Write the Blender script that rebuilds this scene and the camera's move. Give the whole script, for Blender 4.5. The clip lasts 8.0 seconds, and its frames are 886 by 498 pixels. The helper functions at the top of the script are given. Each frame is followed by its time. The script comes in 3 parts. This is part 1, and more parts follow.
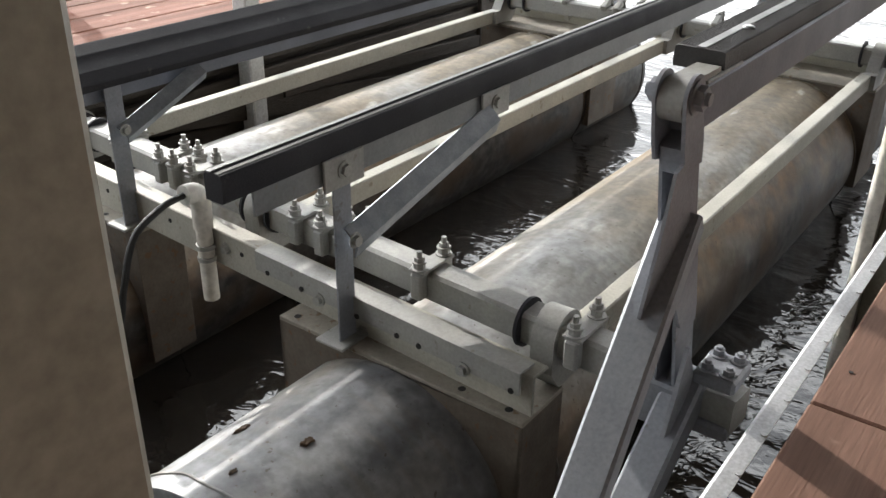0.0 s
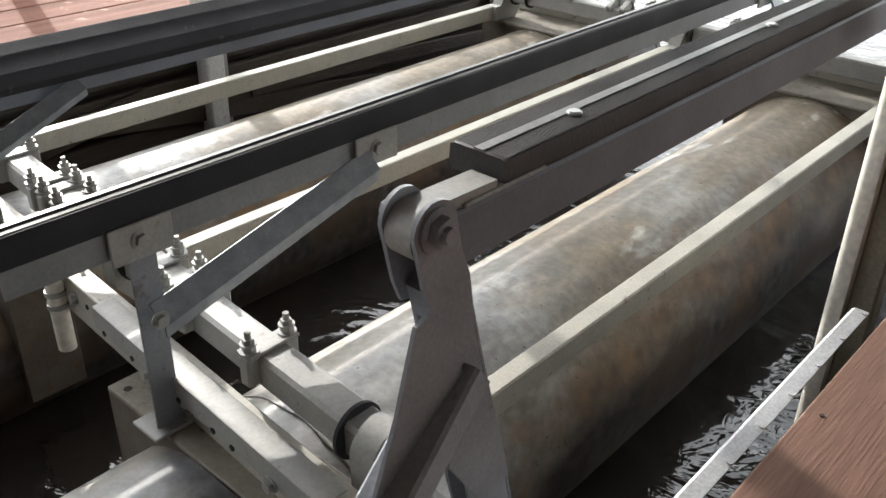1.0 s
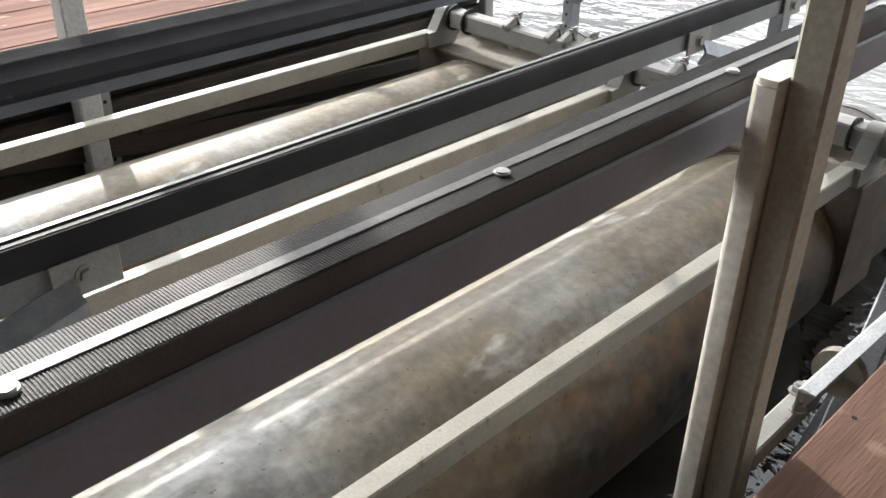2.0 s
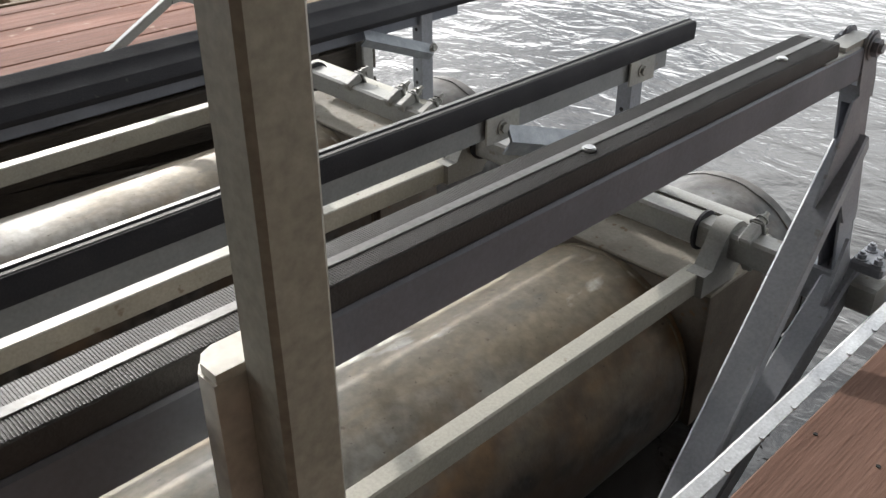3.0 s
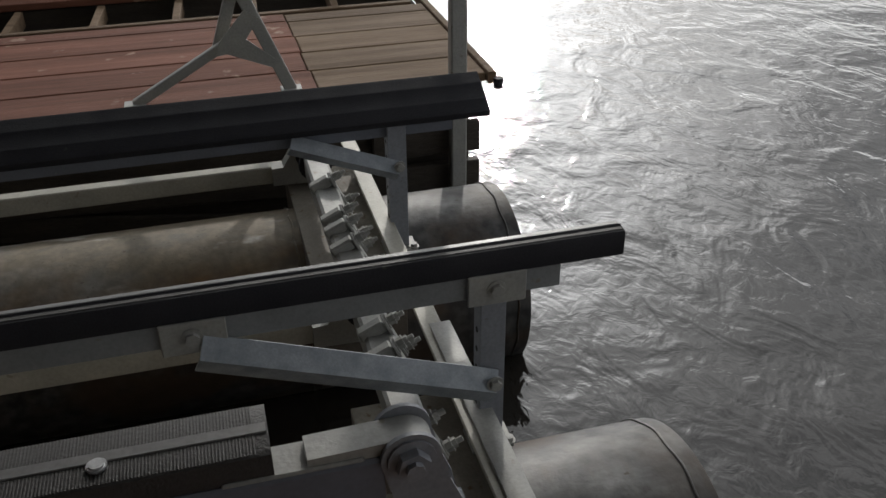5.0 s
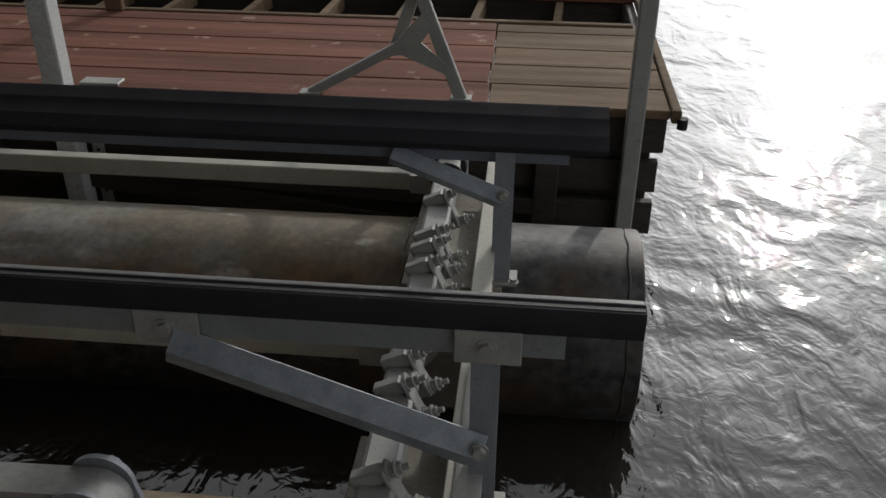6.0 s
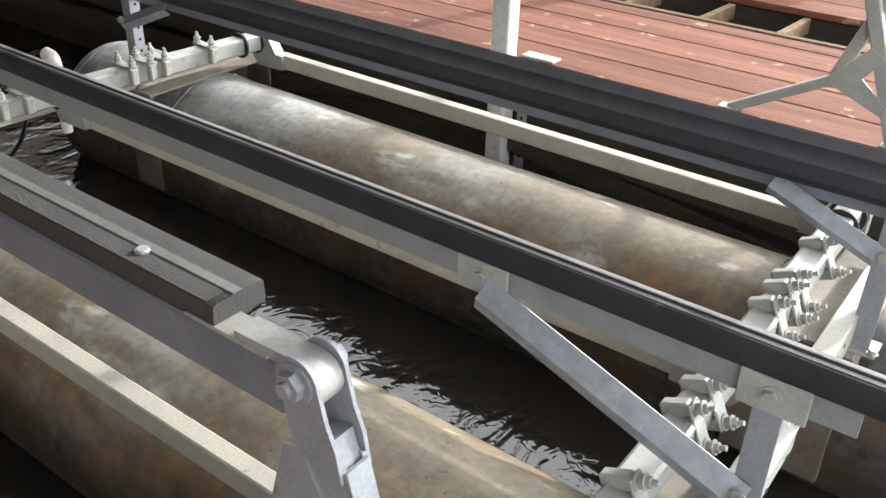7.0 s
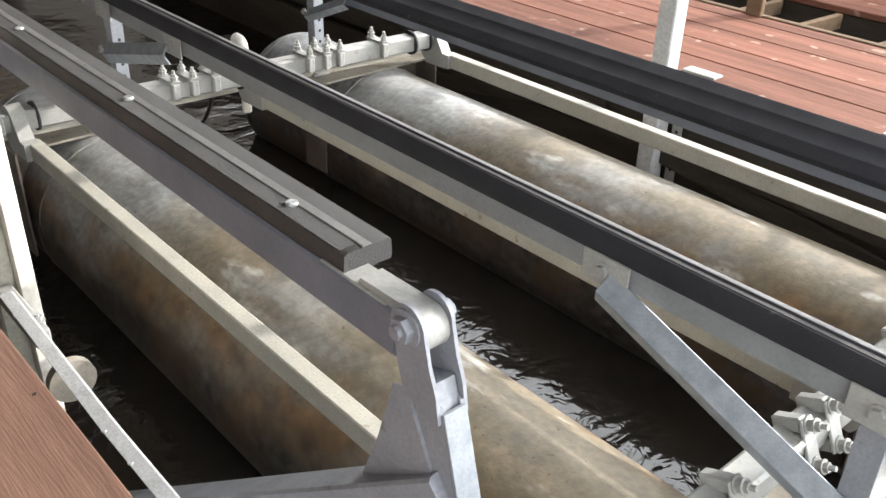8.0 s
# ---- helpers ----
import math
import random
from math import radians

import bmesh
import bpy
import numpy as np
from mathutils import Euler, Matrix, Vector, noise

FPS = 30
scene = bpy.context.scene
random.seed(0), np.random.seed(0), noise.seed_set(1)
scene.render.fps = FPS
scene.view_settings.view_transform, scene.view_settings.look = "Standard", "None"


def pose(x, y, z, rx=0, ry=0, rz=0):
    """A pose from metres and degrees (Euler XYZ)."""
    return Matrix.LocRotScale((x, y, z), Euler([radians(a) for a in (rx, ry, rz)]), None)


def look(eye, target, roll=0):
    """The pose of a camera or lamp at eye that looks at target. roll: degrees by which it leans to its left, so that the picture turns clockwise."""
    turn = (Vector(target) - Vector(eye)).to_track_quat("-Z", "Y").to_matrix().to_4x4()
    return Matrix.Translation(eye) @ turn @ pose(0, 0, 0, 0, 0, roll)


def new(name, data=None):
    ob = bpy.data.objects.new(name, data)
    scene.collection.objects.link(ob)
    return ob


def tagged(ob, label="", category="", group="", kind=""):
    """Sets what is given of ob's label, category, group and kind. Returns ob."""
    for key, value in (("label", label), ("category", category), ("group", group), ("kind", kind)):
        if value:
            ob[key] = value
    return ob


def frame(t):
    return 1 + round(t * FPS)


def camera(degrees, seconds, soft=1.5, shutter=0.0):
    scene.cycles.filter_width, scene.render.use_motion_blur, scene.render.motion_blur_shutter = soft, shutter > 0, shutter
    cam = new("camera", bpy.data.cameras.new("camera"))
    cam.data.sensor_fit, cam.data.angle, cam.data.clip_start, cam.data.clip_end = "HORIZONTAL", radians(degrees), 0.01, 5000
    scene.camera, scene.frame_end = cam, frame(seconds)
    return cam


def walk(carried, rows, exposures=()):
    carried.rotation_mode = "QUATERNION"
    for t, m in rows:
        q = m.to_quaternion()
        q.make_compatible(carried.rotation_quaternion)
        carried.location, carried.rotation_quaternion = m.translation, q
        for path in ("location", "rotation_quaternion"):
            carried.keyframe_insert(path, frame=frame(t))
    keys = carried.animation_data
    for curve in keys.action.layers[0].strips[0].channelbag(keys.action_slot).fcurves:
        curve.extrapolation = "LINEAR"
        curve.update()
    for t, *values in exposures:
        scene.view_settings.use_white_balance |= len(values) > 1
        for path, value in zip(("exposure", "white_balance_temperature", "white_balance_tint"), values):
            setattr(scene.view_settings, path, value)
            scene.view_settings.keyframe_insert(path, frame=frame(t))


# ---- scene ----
cam = camera(52.3, 8.0)
PATH = [
    (0, (0.21, 0.148, 1.55), (1.646, 1.197, 0.636), 0.7),
    (0.5, (0.509, 0.128, 1.561), (1.861, 1.243, 0.597), 0.9),
    (0.8, (0.683, 0.071, 1.581), (2.009, 1.206, 0.605), 1.0),
    (1, (0.823, 0.039, 1.599), (2.129, 1.195, 0.622), 1.1),
    (1.2, (0.931, 0.014, 1.62), (2.228, 1.187, 0.649), 1.5),
    (2.3, (1.854, -0.006, 1.677), (3.065, 1.221, 0.663), 0.4),
    (2.5, (2.011, -0.039, 1.705), (3.222, 1.19, 0.693), 0.2),
    (3, (2.456, -0.065, 1.72), (3.657, 1.173, 0.708), -0.2),
    (3.5, (2.863, -0.075, 1.763), (4.004, 1.217, 0.748), 0.2),
    (4, (3.259, -0.109, 1.803), (4.211, 1.327, 0.787), -0.0),
    (4.2, (3.435, -0.12, 1.821), (4.274, 1.381, 0.799), -0.4),
    (5.3, (4.366, -0.076, 1.843), (4.654, 1.623, 0.828), -0.3),
    (5.5, (4.481, -0.045, 1.821), (4.647, 1.675, 0.813), -0.1),
    (6, (4.704, 0.02, 1.809), (4.538, 1.744, 0.808), 0.4),
    (6.5, (4.834, 0.047, 1.806), (4.23, 1.67, 0.806), 1.2),
    (7, (4.912, 0.04, 1.808), (3.895, 1.437, 0.801), 1.8),
    (7.5, (4.998, 0.01, 1.824), (3.81, 1.269, 0.823), 1.8),
    (8, (5.034, -0.016, 1.821), (3.759, 1.158, 0.823), 2.0),
]
walk(cam, [(t, look(e, g, r)) for t, e, g, r in PATH], [(0.0, 0.25), (1.2, 0.25), (2.5, -0.08), (3.0, -0.38), (4.0, -1.3), (5.5, -2.1), (6.0, -2.05), (6.5, -0.6), (7.0, 0.48), (8.0, 0.65)])

# ---- world and sun ----
SUN_AZ, SUN_EL = radians(72), radians(23)      # azimuth from +x towards +y
sun_dir = Vector((math.cos(SUN_AZ) * math.cos(SUN_EL), math.sin(SUN_AZ) * math.cos(SUN_EL), math.sin(SUN_EL)))
world = bpy.data.worlds.new("sky")
scene.world = world
world.use_nodes = True
wn = world.node_tree.nodes
sky = wn.new("ShaderNodeTexSky")
sky.sky_type, sky.sun_disc = "NISHITA", False
sky.sun_elevation, sky.sun_rotation = SUN_EL, radians(90) - SUN_AZ
sky.air_density, sky.dust_density, sky.ozone_density = 1.0, 1.6, 1.5
wn["Background"].inputs["Strength"].default_value = 0.105
# broken cloud, the same all round the sky
wl = world.node_tree.links
wtc, wmap, cloud, cramp, cmix = (wn.new("ShaderNode" + k) for k in ("TexCoord", "Mapping", "TexNoise", "ValToRGB", "Mix"))
wmap.inputs["Scale"].default_value = (1.0, 1.0, 2.2)
cloud.inputs["Scale"].default_value, cloud.inputs["Detail"].default_value, cloud.inputs["Distortion"].default_value = 2.6, 7, 0.5
cramp.color_ramp.elements[0].position, cramp.color_ramp.elements[1].position = 0.25, 0.50
cmix.data_type = "RGBA"
lit = wn.new("ShaderNodeVectorMath")
lit.operation, lit.inputs["Scale"].default_value = "SCALE", 5.0
grey = wn.new("ShaderNodeRGBToBW")
wl.new(sky.outputs["Color"], grey.inputs[0])
wl.new(grey.outputs[0], lit.inputs[0])
veil = wn.new("ShaderNodeVectorMath")
veil.operation, veil.inputs[1].default_value = "ADD", (13.0, 13.6, 14.1)
wl.new(lit.outputs[0], veil.inputs[0])
wl.new(veil.outputs[0], cmix.inputs[7])
wl.new(wtc.outputs["Generated"], wmap.inputs["Vector"])
wl.new(wmap.outputs["Vector"], cloud.inputs["Vector"])
wl.new(cloud.outputs["Fac"], cramp.inputs["Fac"])
wl.new(cramp.outputs["Color"], cmix.inputs[0])
wl.new(sky.outputs["Color"], cmix.inputs[6])
wl.new(cmix.outputs[2], wn["Background"].inputs["Color"])
sun = new("sun", bpy.data.lights.new("sun", "SUN"))
sun.data.energy, sun.data.angle, sun.data.color = 5.0, radians(0.6), (1.0, 0.96, 0.90)
sun.matrix_world = look(sun_dir * 30, (0, 0, 0))


# ---- materials ----
def material(name, base, rough=0.6, metal=0.0, second=None, amount=0.5, scale=6.0, grain=60.0, bump=0.15, stretch=(1, 1, 1), vary=0.0, third=None, third_at=0.62, depth=0.01, fleck=0.55, spec=0.5):
    """Two-scale noise over object space; second: the colour of large stains, third: of small spots."""
    m = bpy.data.materials.new(name)
    m.use_nodes = True
    nt = m.node_tree
    n, l = nt.nodes, nt.links
    b = n["Principled BSDF"]
    tc = n.new("ShaderNodeTexCoord")
    mp = n.new("ShaderNodeMapping")
    mp.inputs["Scale"].default_value = stretch
    l.new(tc.outputs["Object"], mp.inputs["Vector"])
    big, fine = n.new("ShaderNodeTexNoise"), n.new("ShaderNodeTexNoise")
    for t, s, d in ((big, scale, 5), (fine, grain, 3)):
        t.inputs["Scale"].default_value, t.inputs["Detail"].default_value = s, d
        l.new(mp.outputs["Vector"], t.inputs["Vector"])
    r = n.new("ShaderNodeValToRGB")
    r.color_ramp.elements[0].position, r.color_ramp.elements[1].position = 0.5 - amount * 0.35, 0.5 + amount * 0.35
    sc = second or [c * 0.7 for c in base]
    r.color_ramp.elements[0].color, r.color_ramp.elements[1].color = (*sc, 1), (*base, 1)
    l.new(big.outputs["Fac"], r.inputs["Fac"])
    col = r.outputs["Color"]
    mul = n.new("ShaderNodeMix")
    mul.data_type, mul.blend_type = "RGBA", "MULTIPLY"
    mul.inputs[0].default_value = fleck
    g = n.new("ShaderNodeValToRGB")
    g.color_ramp.elements[0].position, g.color_ramp.elements[1].position = 0.25, 0.7
    g.color_ramp.elements[0].color, g.color_ramp.elements[1].color = (0.55, 0.55, 0.55, 1), (1.1, 1.1, 1.1, 1)
    l.new(fine.outputs["Fac"], g.inputs["Fac"])
    l.new(col, mul.inputs[6])
    l.new(g.outputs["Color"], mul.inputs[7])
    col = mul.outputs[2]
    if third:
        sp = n.new("ShaderNodeTexNoise")
        sp.inputs["Scale"].default_value, sp.inputs["Detail"].default_value = scale * 3.1, 6
        l.new(tc.outputs["Object"], sp.inputs["Vector"])
        sr = n.new("ShaderNodeValToRGB")
        sr.color_ramp.elements[0].position, sr.color_ramp.elements[1].position = third_at, third_at + 0.06
        l.new(sp.outputs["Fac"], sr.inputs["Fac"])
        mx = n.new("ShaderNodeMix")
        mx.data_type = "RGBA"
        l.new(sr.outputs["Color"], mx.inputs[0])
        l.new(col, mx.inputs[6])
        mx.inputs[7].default_value = (*third, 1)
        col = mx.outputs[2]
    if vary:
        oi = n.new("ShaderNodeObjectInfo")
        mr = n.new("ShaderNodeMapRange")
        mr.inputs[3].default_value, mr.inputs[4].default_value = 1 - vary, 1 + vary
        l.new(oi.outputs["Random"], mr.inputs[0])
        vm = n.new("ShaderNodeVectorMath")
        vm.operation = "SCALE"
        l.new(col, vm.inputs[0])
        l.new(mr.outputs[0], vm.inputs["Scale"])
        col = vm.outputs[0]
    l.new(col, b.inputs["Base Color"])
    rr = n.new("ShaderNodeMapRange")
    rr.inputs[3].default_value, rr.inputs[4].default_value = min(1, rough + 0.15), max(0.05, rough - 0.12)
    l.new(big.outputs["Fac"], rr.inputs[0])
    l.new(rr.outputs[0], b.inputs["Roughness"])
    b.inputs["Metallic"].default_value, b.inputs["Specular IOR Level"].default_value = metal, spec
    bp = n.new("ShaderNodeBump")
    bp.inputs["Strength"].default_value, bp.inputs["Distance"].default_value = bump, depth
    l.new(fine.outputs["Fac"], bp.inputs["Height"])
    l.new(bp.outputs["Normal"], b.inputs["Normal"])
    return m


GALV = material("galvanised steel", (0.385, 0.38, 0.345), 0.5, 0.1, (0.27, 0.275, 0.27), 0.9, 9, 130, 0.08, third=(0.23, 0.21, 0.18), third_at=0.66, fleck=0.35)
# warm sunlight on link bars and cross angles put into a cream base colour
GALV_CREAM = material("sunlit cream galvanised steel", (0.46, 0.442, 0.375), 0.5, 0.05, (0.34, 0.33, 0.285), 0.9, 9, 130, 0.08, third=(0.24, 0.21, 0.16), third_at=0.66, fleck=0.35)
GALV_BLUE = material("blue-grey galvanised steel", (0.295, 0.31, 0.34), 0.48, 0.15, (0.205, 0.215, 0.24), 0.9, 10, 130, 0.08, third=(0.17, 0.165, 0.165), third_at=0.66, fleck=0.4)
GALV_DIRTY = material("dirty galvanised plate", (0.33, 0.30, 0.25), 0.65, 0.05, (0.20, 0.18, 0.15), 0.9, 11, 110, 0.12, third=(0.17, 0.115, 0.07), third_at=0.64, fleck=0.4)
# saddle plate with rust spots, its shade put into a darker base colour
GALV_SHADED = material("shaded rust-spotted saddle plate", (0.155, 0.13, 0.105), 0.7, 0.05, (0.085, 0.068, 0.052), 0.9, 11, 110, 0.12, third=(0.13, 0.075, 0.04), third_at=0.62, fleck=0.4)
GALV_MID = material("dull galvanised steel", (0.255, 0.265, 0.275), 0.5, 0.1, (0.19, 0.198, 0.205), 0.9, 9, 130, 0.06, third=(0.2, 0.185, 0.16), third_at=0.68, fleck=0.3)
GALV_DARK = material("dull dark galvanised steel", (0.175, 0.19, 0.23), 0.5, 0.15, (0.13, 0.14, 0.165), 0.9, 8, 130, 0.06, third=(0.27, 0.26, 0.25), third_at=0.7, fleck=0.25)
GALV_NEW = material("bright galvanised steel", (0.33, 0.355, 0.385), 0.42, 0.25, (0.20, 0.225, 0.25), 0.7, 26, 200, 0.06, fleck=0.35)
RUBBER = material("black rubber", (0.028, 0.028, 0.033), 0.68, 0, (0.02, 0.02, 0.025), 0.8, 9, 220, 0.12, third=(0.055, 0.053, 0.052), third_at=0.68, spec=0.3)
RUBBER_GREY = material("worn grey rubber", (0.05, 0.048, 0.046), 0.6, 0, (0.03, 0.029, 0.029), 0.8, 7, 240, 0.2)
ALU = material("aluminium", (0.66, 0.67, 0.68), 0.38, 0.6, (0.52, 0.53, 0.54), 0.7, 20, 160, 0.06)
DECK = material("red-brown deck stain", (0.23, 0.092, 0.058), 0.85, 0, (0.10, 0.042, 0.028), 0.8, 3, 30, 0.4, (0.35, 6, 6), 0.2, third=(0.29, 0.185, 0.135), third_at=0.65, depth=0.006, spec=0.25)
NEAR_DECK = material("brown deck stain", (0.205, 0.115, 0.082), 0.8, 0, (0.13, 0.07, 0.05), 0.9, 3, 34, 0.3, (0.35, 6, 6), 0.1, third=(0.25, 0.16, 0.12), third_at=0.7, depth=0.005, spec=0.3)
WORN = material("weathered bare timber", (0.215, 0.145, 0.09), 0.85, 0, (0.10, 0.066, 0.04), 0.9, 3, 26, 0.5, (0.35, 6, 6), 0.18, depth=0.006, spec=0.25)
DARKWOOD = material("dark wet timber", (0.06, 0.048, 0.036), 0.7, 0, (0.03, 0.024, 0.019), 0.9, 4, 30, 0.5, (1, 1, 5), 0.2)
PVC = material("white plastic pipe", (0.74, 0.72, 0.66), 0.35, 0, (0.66, 0.62, 0.53), 0.6, 8, 60, 0.03)
BEIGE = material("beige painted steel", (0.40, 0.39, 0.325), 0.5, 0, (0.355, 0.345, 0.285), 0.7, 3, 90, 0.04, third=(0.33, 0.30, 0.26), third_at=0.68)
WHITE = material("white painted steel", (0.72, 0.73, 0.73), 0.4, 0, (0.6, 0.61, 0.6), 0.7, 6, 90, 0.05, third=(0.48, 0.46, 0.42), third_at=0.7)
STRIPE = material("smooth pale strip", (0.20, 0.198, 0.195), 0.4, 0, (0.12, 0.118, 0.115), 0.8, 10, 120, 0.05)
HOSE = material("black hose", (0.022, 0.022, 0.022), 0.45, 0, None, 0.5, 20, 120, 0.05)
BORE = material("dark bolt hole", (0.015, 0.014, 0.013), 0.8, 0, None, 0.5, 20, 120, 0.05)
GELCOAT = material("white gelcoat", (0.78, 0.79, 0.8), 0.2, 0, (0.72, 0.73, 0.74), 0.6, 2, 30, 0.01)
CLAY = material("brown glazed clay", (0.13, 0.075, 0.05), 0.35, 0, (0.08, 0.045, 0.03), 0.7, 6, 60, 0.1)
# boards of the added roof and wall, pale enough to bounce fill into shadows
ROOFING = material("plain boards of unseen roof", (0.30, 0.265, 0.225), 0.8, 0, (0.20, 0.175, 0.145), 0.8, 2, 20, 0.3, (4, 0.4, 1))


def tank_material():
    """Zinc-grey steel with brown rust blooms lower down, pale zinc salts above, and dark slime plus painted shade on
    the flanks.
    """
    m = bpy.data.materials.new("stained tank steel")
    m.use_nodes = True
    n, l = m.node_tree.nodes, m.node_tree.links
    b = n["Principled BSDF"]
    tc, sep = n.new("ShaderNodeTexCoord"), n.new("ShaderNodeSeparateXYZ")
    l.new(tc.outputs["Object"], sep.inputs[0])

    def noise_tex(scale, detail, stretch=(1, 1, 1)):
        mp, t = n.new("ShaderNodeMapping"), n.new("ShaderNodeTexNoise")
        mp.inputs["Scale"].default_value = stretch
        l.new(tc.outputs["Object"], mp.inputs["Vector"])
        l.new(mp.outputs["Vector"], t.inputs["Vector"])
        t.inputs["Scale"].default_value, t.inputs["Detail"].default_value = scale, detail
        return t.outputs["Fac"]

    def ramp(fac, a, z, ca=(0, 0, 0), cz=(1, 1, 1)):
        r = n.new("ShaderNodeValToRGB")
        e = r.color_ramp.elements
        e[0].position, e[1].position, e[0].color, e[1].color = a, z, (*ca, 1), (*cz, 1)
        l.new(fac, r.inputs["Fac"])
        return r.outputs["Color"]

    def maths(op, a, c):
        k = n.new("ShaderNodeMath")
        k.operation = op
        for i, v in enumerate((a, c)):
            if isinstance(v, float):
                k.inputs[i].default_value = v
            else:
                l.new(v, k.inputs[i])
        return k.outputs[0]

    def mix(fac, a, c):
        k = n.new("ShaderNodeMix")
        k.data_type = "RGBA"
        l.new(fac, k.inputs[0])
        for i, v in ((6, a), (7, c)):
            if isinstance(v, tuple):
                k.inputs[i].default_value = (*v, 1)
            else:
                l.new(v, k.inputs[i])
        return k.outputs[2]

    cloud, spots, fine = noise_tex(5, 6), noise_tex(2.2, 5, (0.6, 1, 1)), noise_tex(90, 4)
    zinc = ramp(cloud, 0.3, 0.7, (0.30, 0.305, 0.30), (0.42, 0.42, 0.41))
    wob = maths("MULTIPLY", maths("SUBTRACT", spots, 0.5), 0.35)
    wob2 = maths("MULTIPLY", maths("SUBTRACT", noise_tex(9, 6, (0.5, 1, 1)), 0.5), 0.22)
    z = maths("ADD", maths("ADD", sep.outputs["Z"], wob), wob2)
    # the dark lower tone climbs higher at the free end by the lake
    z = maths("SUBTRACT", z, maths("MULTIPLY", ramp(maths("SUBTRACT", sep.outputs["X"], 4.2), 0.30, 0.45), 0.22))
    # broad ochre blooms, thicker towards the lake end
    along = maths("MULTIPLY", maths("SUBTRACT", sep.outputs["X"], 2.55), 0.17)
    bloom = maths("MULTIPLY", ramp(maths("ADD", noise_tex(1.7, 7, (0.7, 1.3, 1.3)), along), 0.46, 0.66), 0.85)
    col = mix(bloom, zinc, mix(noise_tex(14, 5), (0.25, 0.19, 0.105), (0.115, 0.09, 0.056)))
    # pale zinc salts on the crown
    col = mix(maths("MULTIPLY", ramp(noise_tex(7.3, 6, (0.4, 1, 1)), 0.58, 0.64), maths("MULTIPLY", ramp(sep.outputs["Z"], 0.18, 0.28), 0.75)), col, (0.60, 0.585, 0.54))
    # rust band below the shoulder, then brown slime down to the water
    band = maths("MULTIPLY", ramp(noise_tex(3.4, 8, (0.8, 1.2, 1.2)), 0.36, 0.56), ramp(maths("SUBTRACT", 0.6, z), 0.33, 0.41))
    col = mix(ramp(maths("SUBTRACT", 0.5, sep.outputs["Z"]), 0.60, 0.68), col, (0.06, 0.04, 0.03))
    blot = noise_tex(11, 7, (0.5, 1, 1))
    col = mix(maths("MULTIPLY", ramp(blot, 0.58, 0.66), 0.5), col, (0.12, 0.115, 0.10))
    stub = maths("ADD", ramp(maths("SUBTRACT", sep.outputs["X"], 4.0), 0.62, 0.66), ramp(maths("SUBTRACT", 2.0, sep.outputs["X"]), 0.48, 0.52))
    dull = ramp(noise_tex(8, 8), 0.38, 0.62, (0.07, 0.075, 0.085), (0.21, 0.215, 0.22))
    dull = mix(maths("MULTIPLY", ramp(noise_tex(26, 6), 0.56, 0.66), 0.6), dull, (0.07, 0.07, 0.072))
    col = mix(maths("MULTIPLY", stub, 0.8), col, dull)
    speck = ramp(noise_tex(38, 8), 0.35, 0.65, (0.62, 0.61, 0.60), (1.12, 1.12, 1.12))
    mot = n.new("ShaderNodeMix")
    mot.data_type, mot.blend_type = "RGBA", "MULTIPLY"
    mot.inputs[0].default_value = 0.6
    l.new(col, mot.inputs[6])
    l.new(speck, mot.inputs[7])
    col = mot.outputs[2]
    streak = noise_tex(30, 3, (1, 0.12, 0.12))
    col = mix(maths("MULTIPLY", ramp(streak, 0.55, 0.7), 0.25), col, (0.2, 0.16, 0.11))
    # dark soot-like patches, then slime with the flanks' shade painted in, from the shoulder down
    patch = ramp(noise_tex(2.6, 7, (0.55, 1.1, 1.1)), 0.54, 0.66)
    col = mix(maths("MULTIPLY", patch, 0.5), col, mix(ramp(noise_tex(19, 6), 0.4, 0.6), (0.12, 0.11, 0.09), (0.21, 0.18, 0.13)))
    band = maths("MULTIPLY", band, maths("SUBTRACT", 1.0, stub))
    col = mix(maths("MULTIPLY", band, 0.85), col, mix(ramp(noise_tex(12, 8), 0.36, 0.64), (0.24, 0.135, 0.056), (0.10, 0.062, 0.032)))
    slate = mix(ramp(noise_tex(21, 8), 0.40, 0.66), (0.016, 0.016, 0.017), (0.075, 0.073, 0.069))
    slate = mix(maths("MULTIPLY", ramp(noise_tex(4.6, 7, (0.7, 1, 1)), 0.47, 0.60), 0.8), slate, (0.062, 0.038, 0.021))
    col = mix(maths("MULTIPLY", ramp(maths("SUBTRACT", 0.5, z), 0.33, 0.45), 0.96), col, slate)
    # runs down the flanks, and pinhole pits
    runs = maths("MULTIPLY", ramp(noise_tex(9, 5, (1, 0.07, 0.07)), 0.52, 0.70), ramp(maths("SUBTRACT", 0.5, sep.outputs["Z"]), 0.22, 0.36))
    col = mix(maths("MULTIPLY", runs, 0.45), col, (0.062, 0.047, 0.034))
    col = mix(maths("MULTIPLY", ramp(noise_tex(62, 3), 0.68, 0.72), 0.7), col, (0.07, 0.05, 0.032))
    l.new(col, b.inputs["Base Color"])
    b.inputs["Metallic"].default_value = 0.15
    l.new(ramp(cloud, 0.2, 0.8, (0.66,) * 3, (0.46,) * 3), b.inputs["Roughness"])
    bp = n.new("ShaderNodeBump")
    bp.inputs["Strength"].default_value, bp.inputs["Distance"].default_value = 0.2, 0.004
    l.new(fine, bp.inputs["Height"])
    l.new(bp.outputs["Normal"], b.inputs["Normal"])
    return m


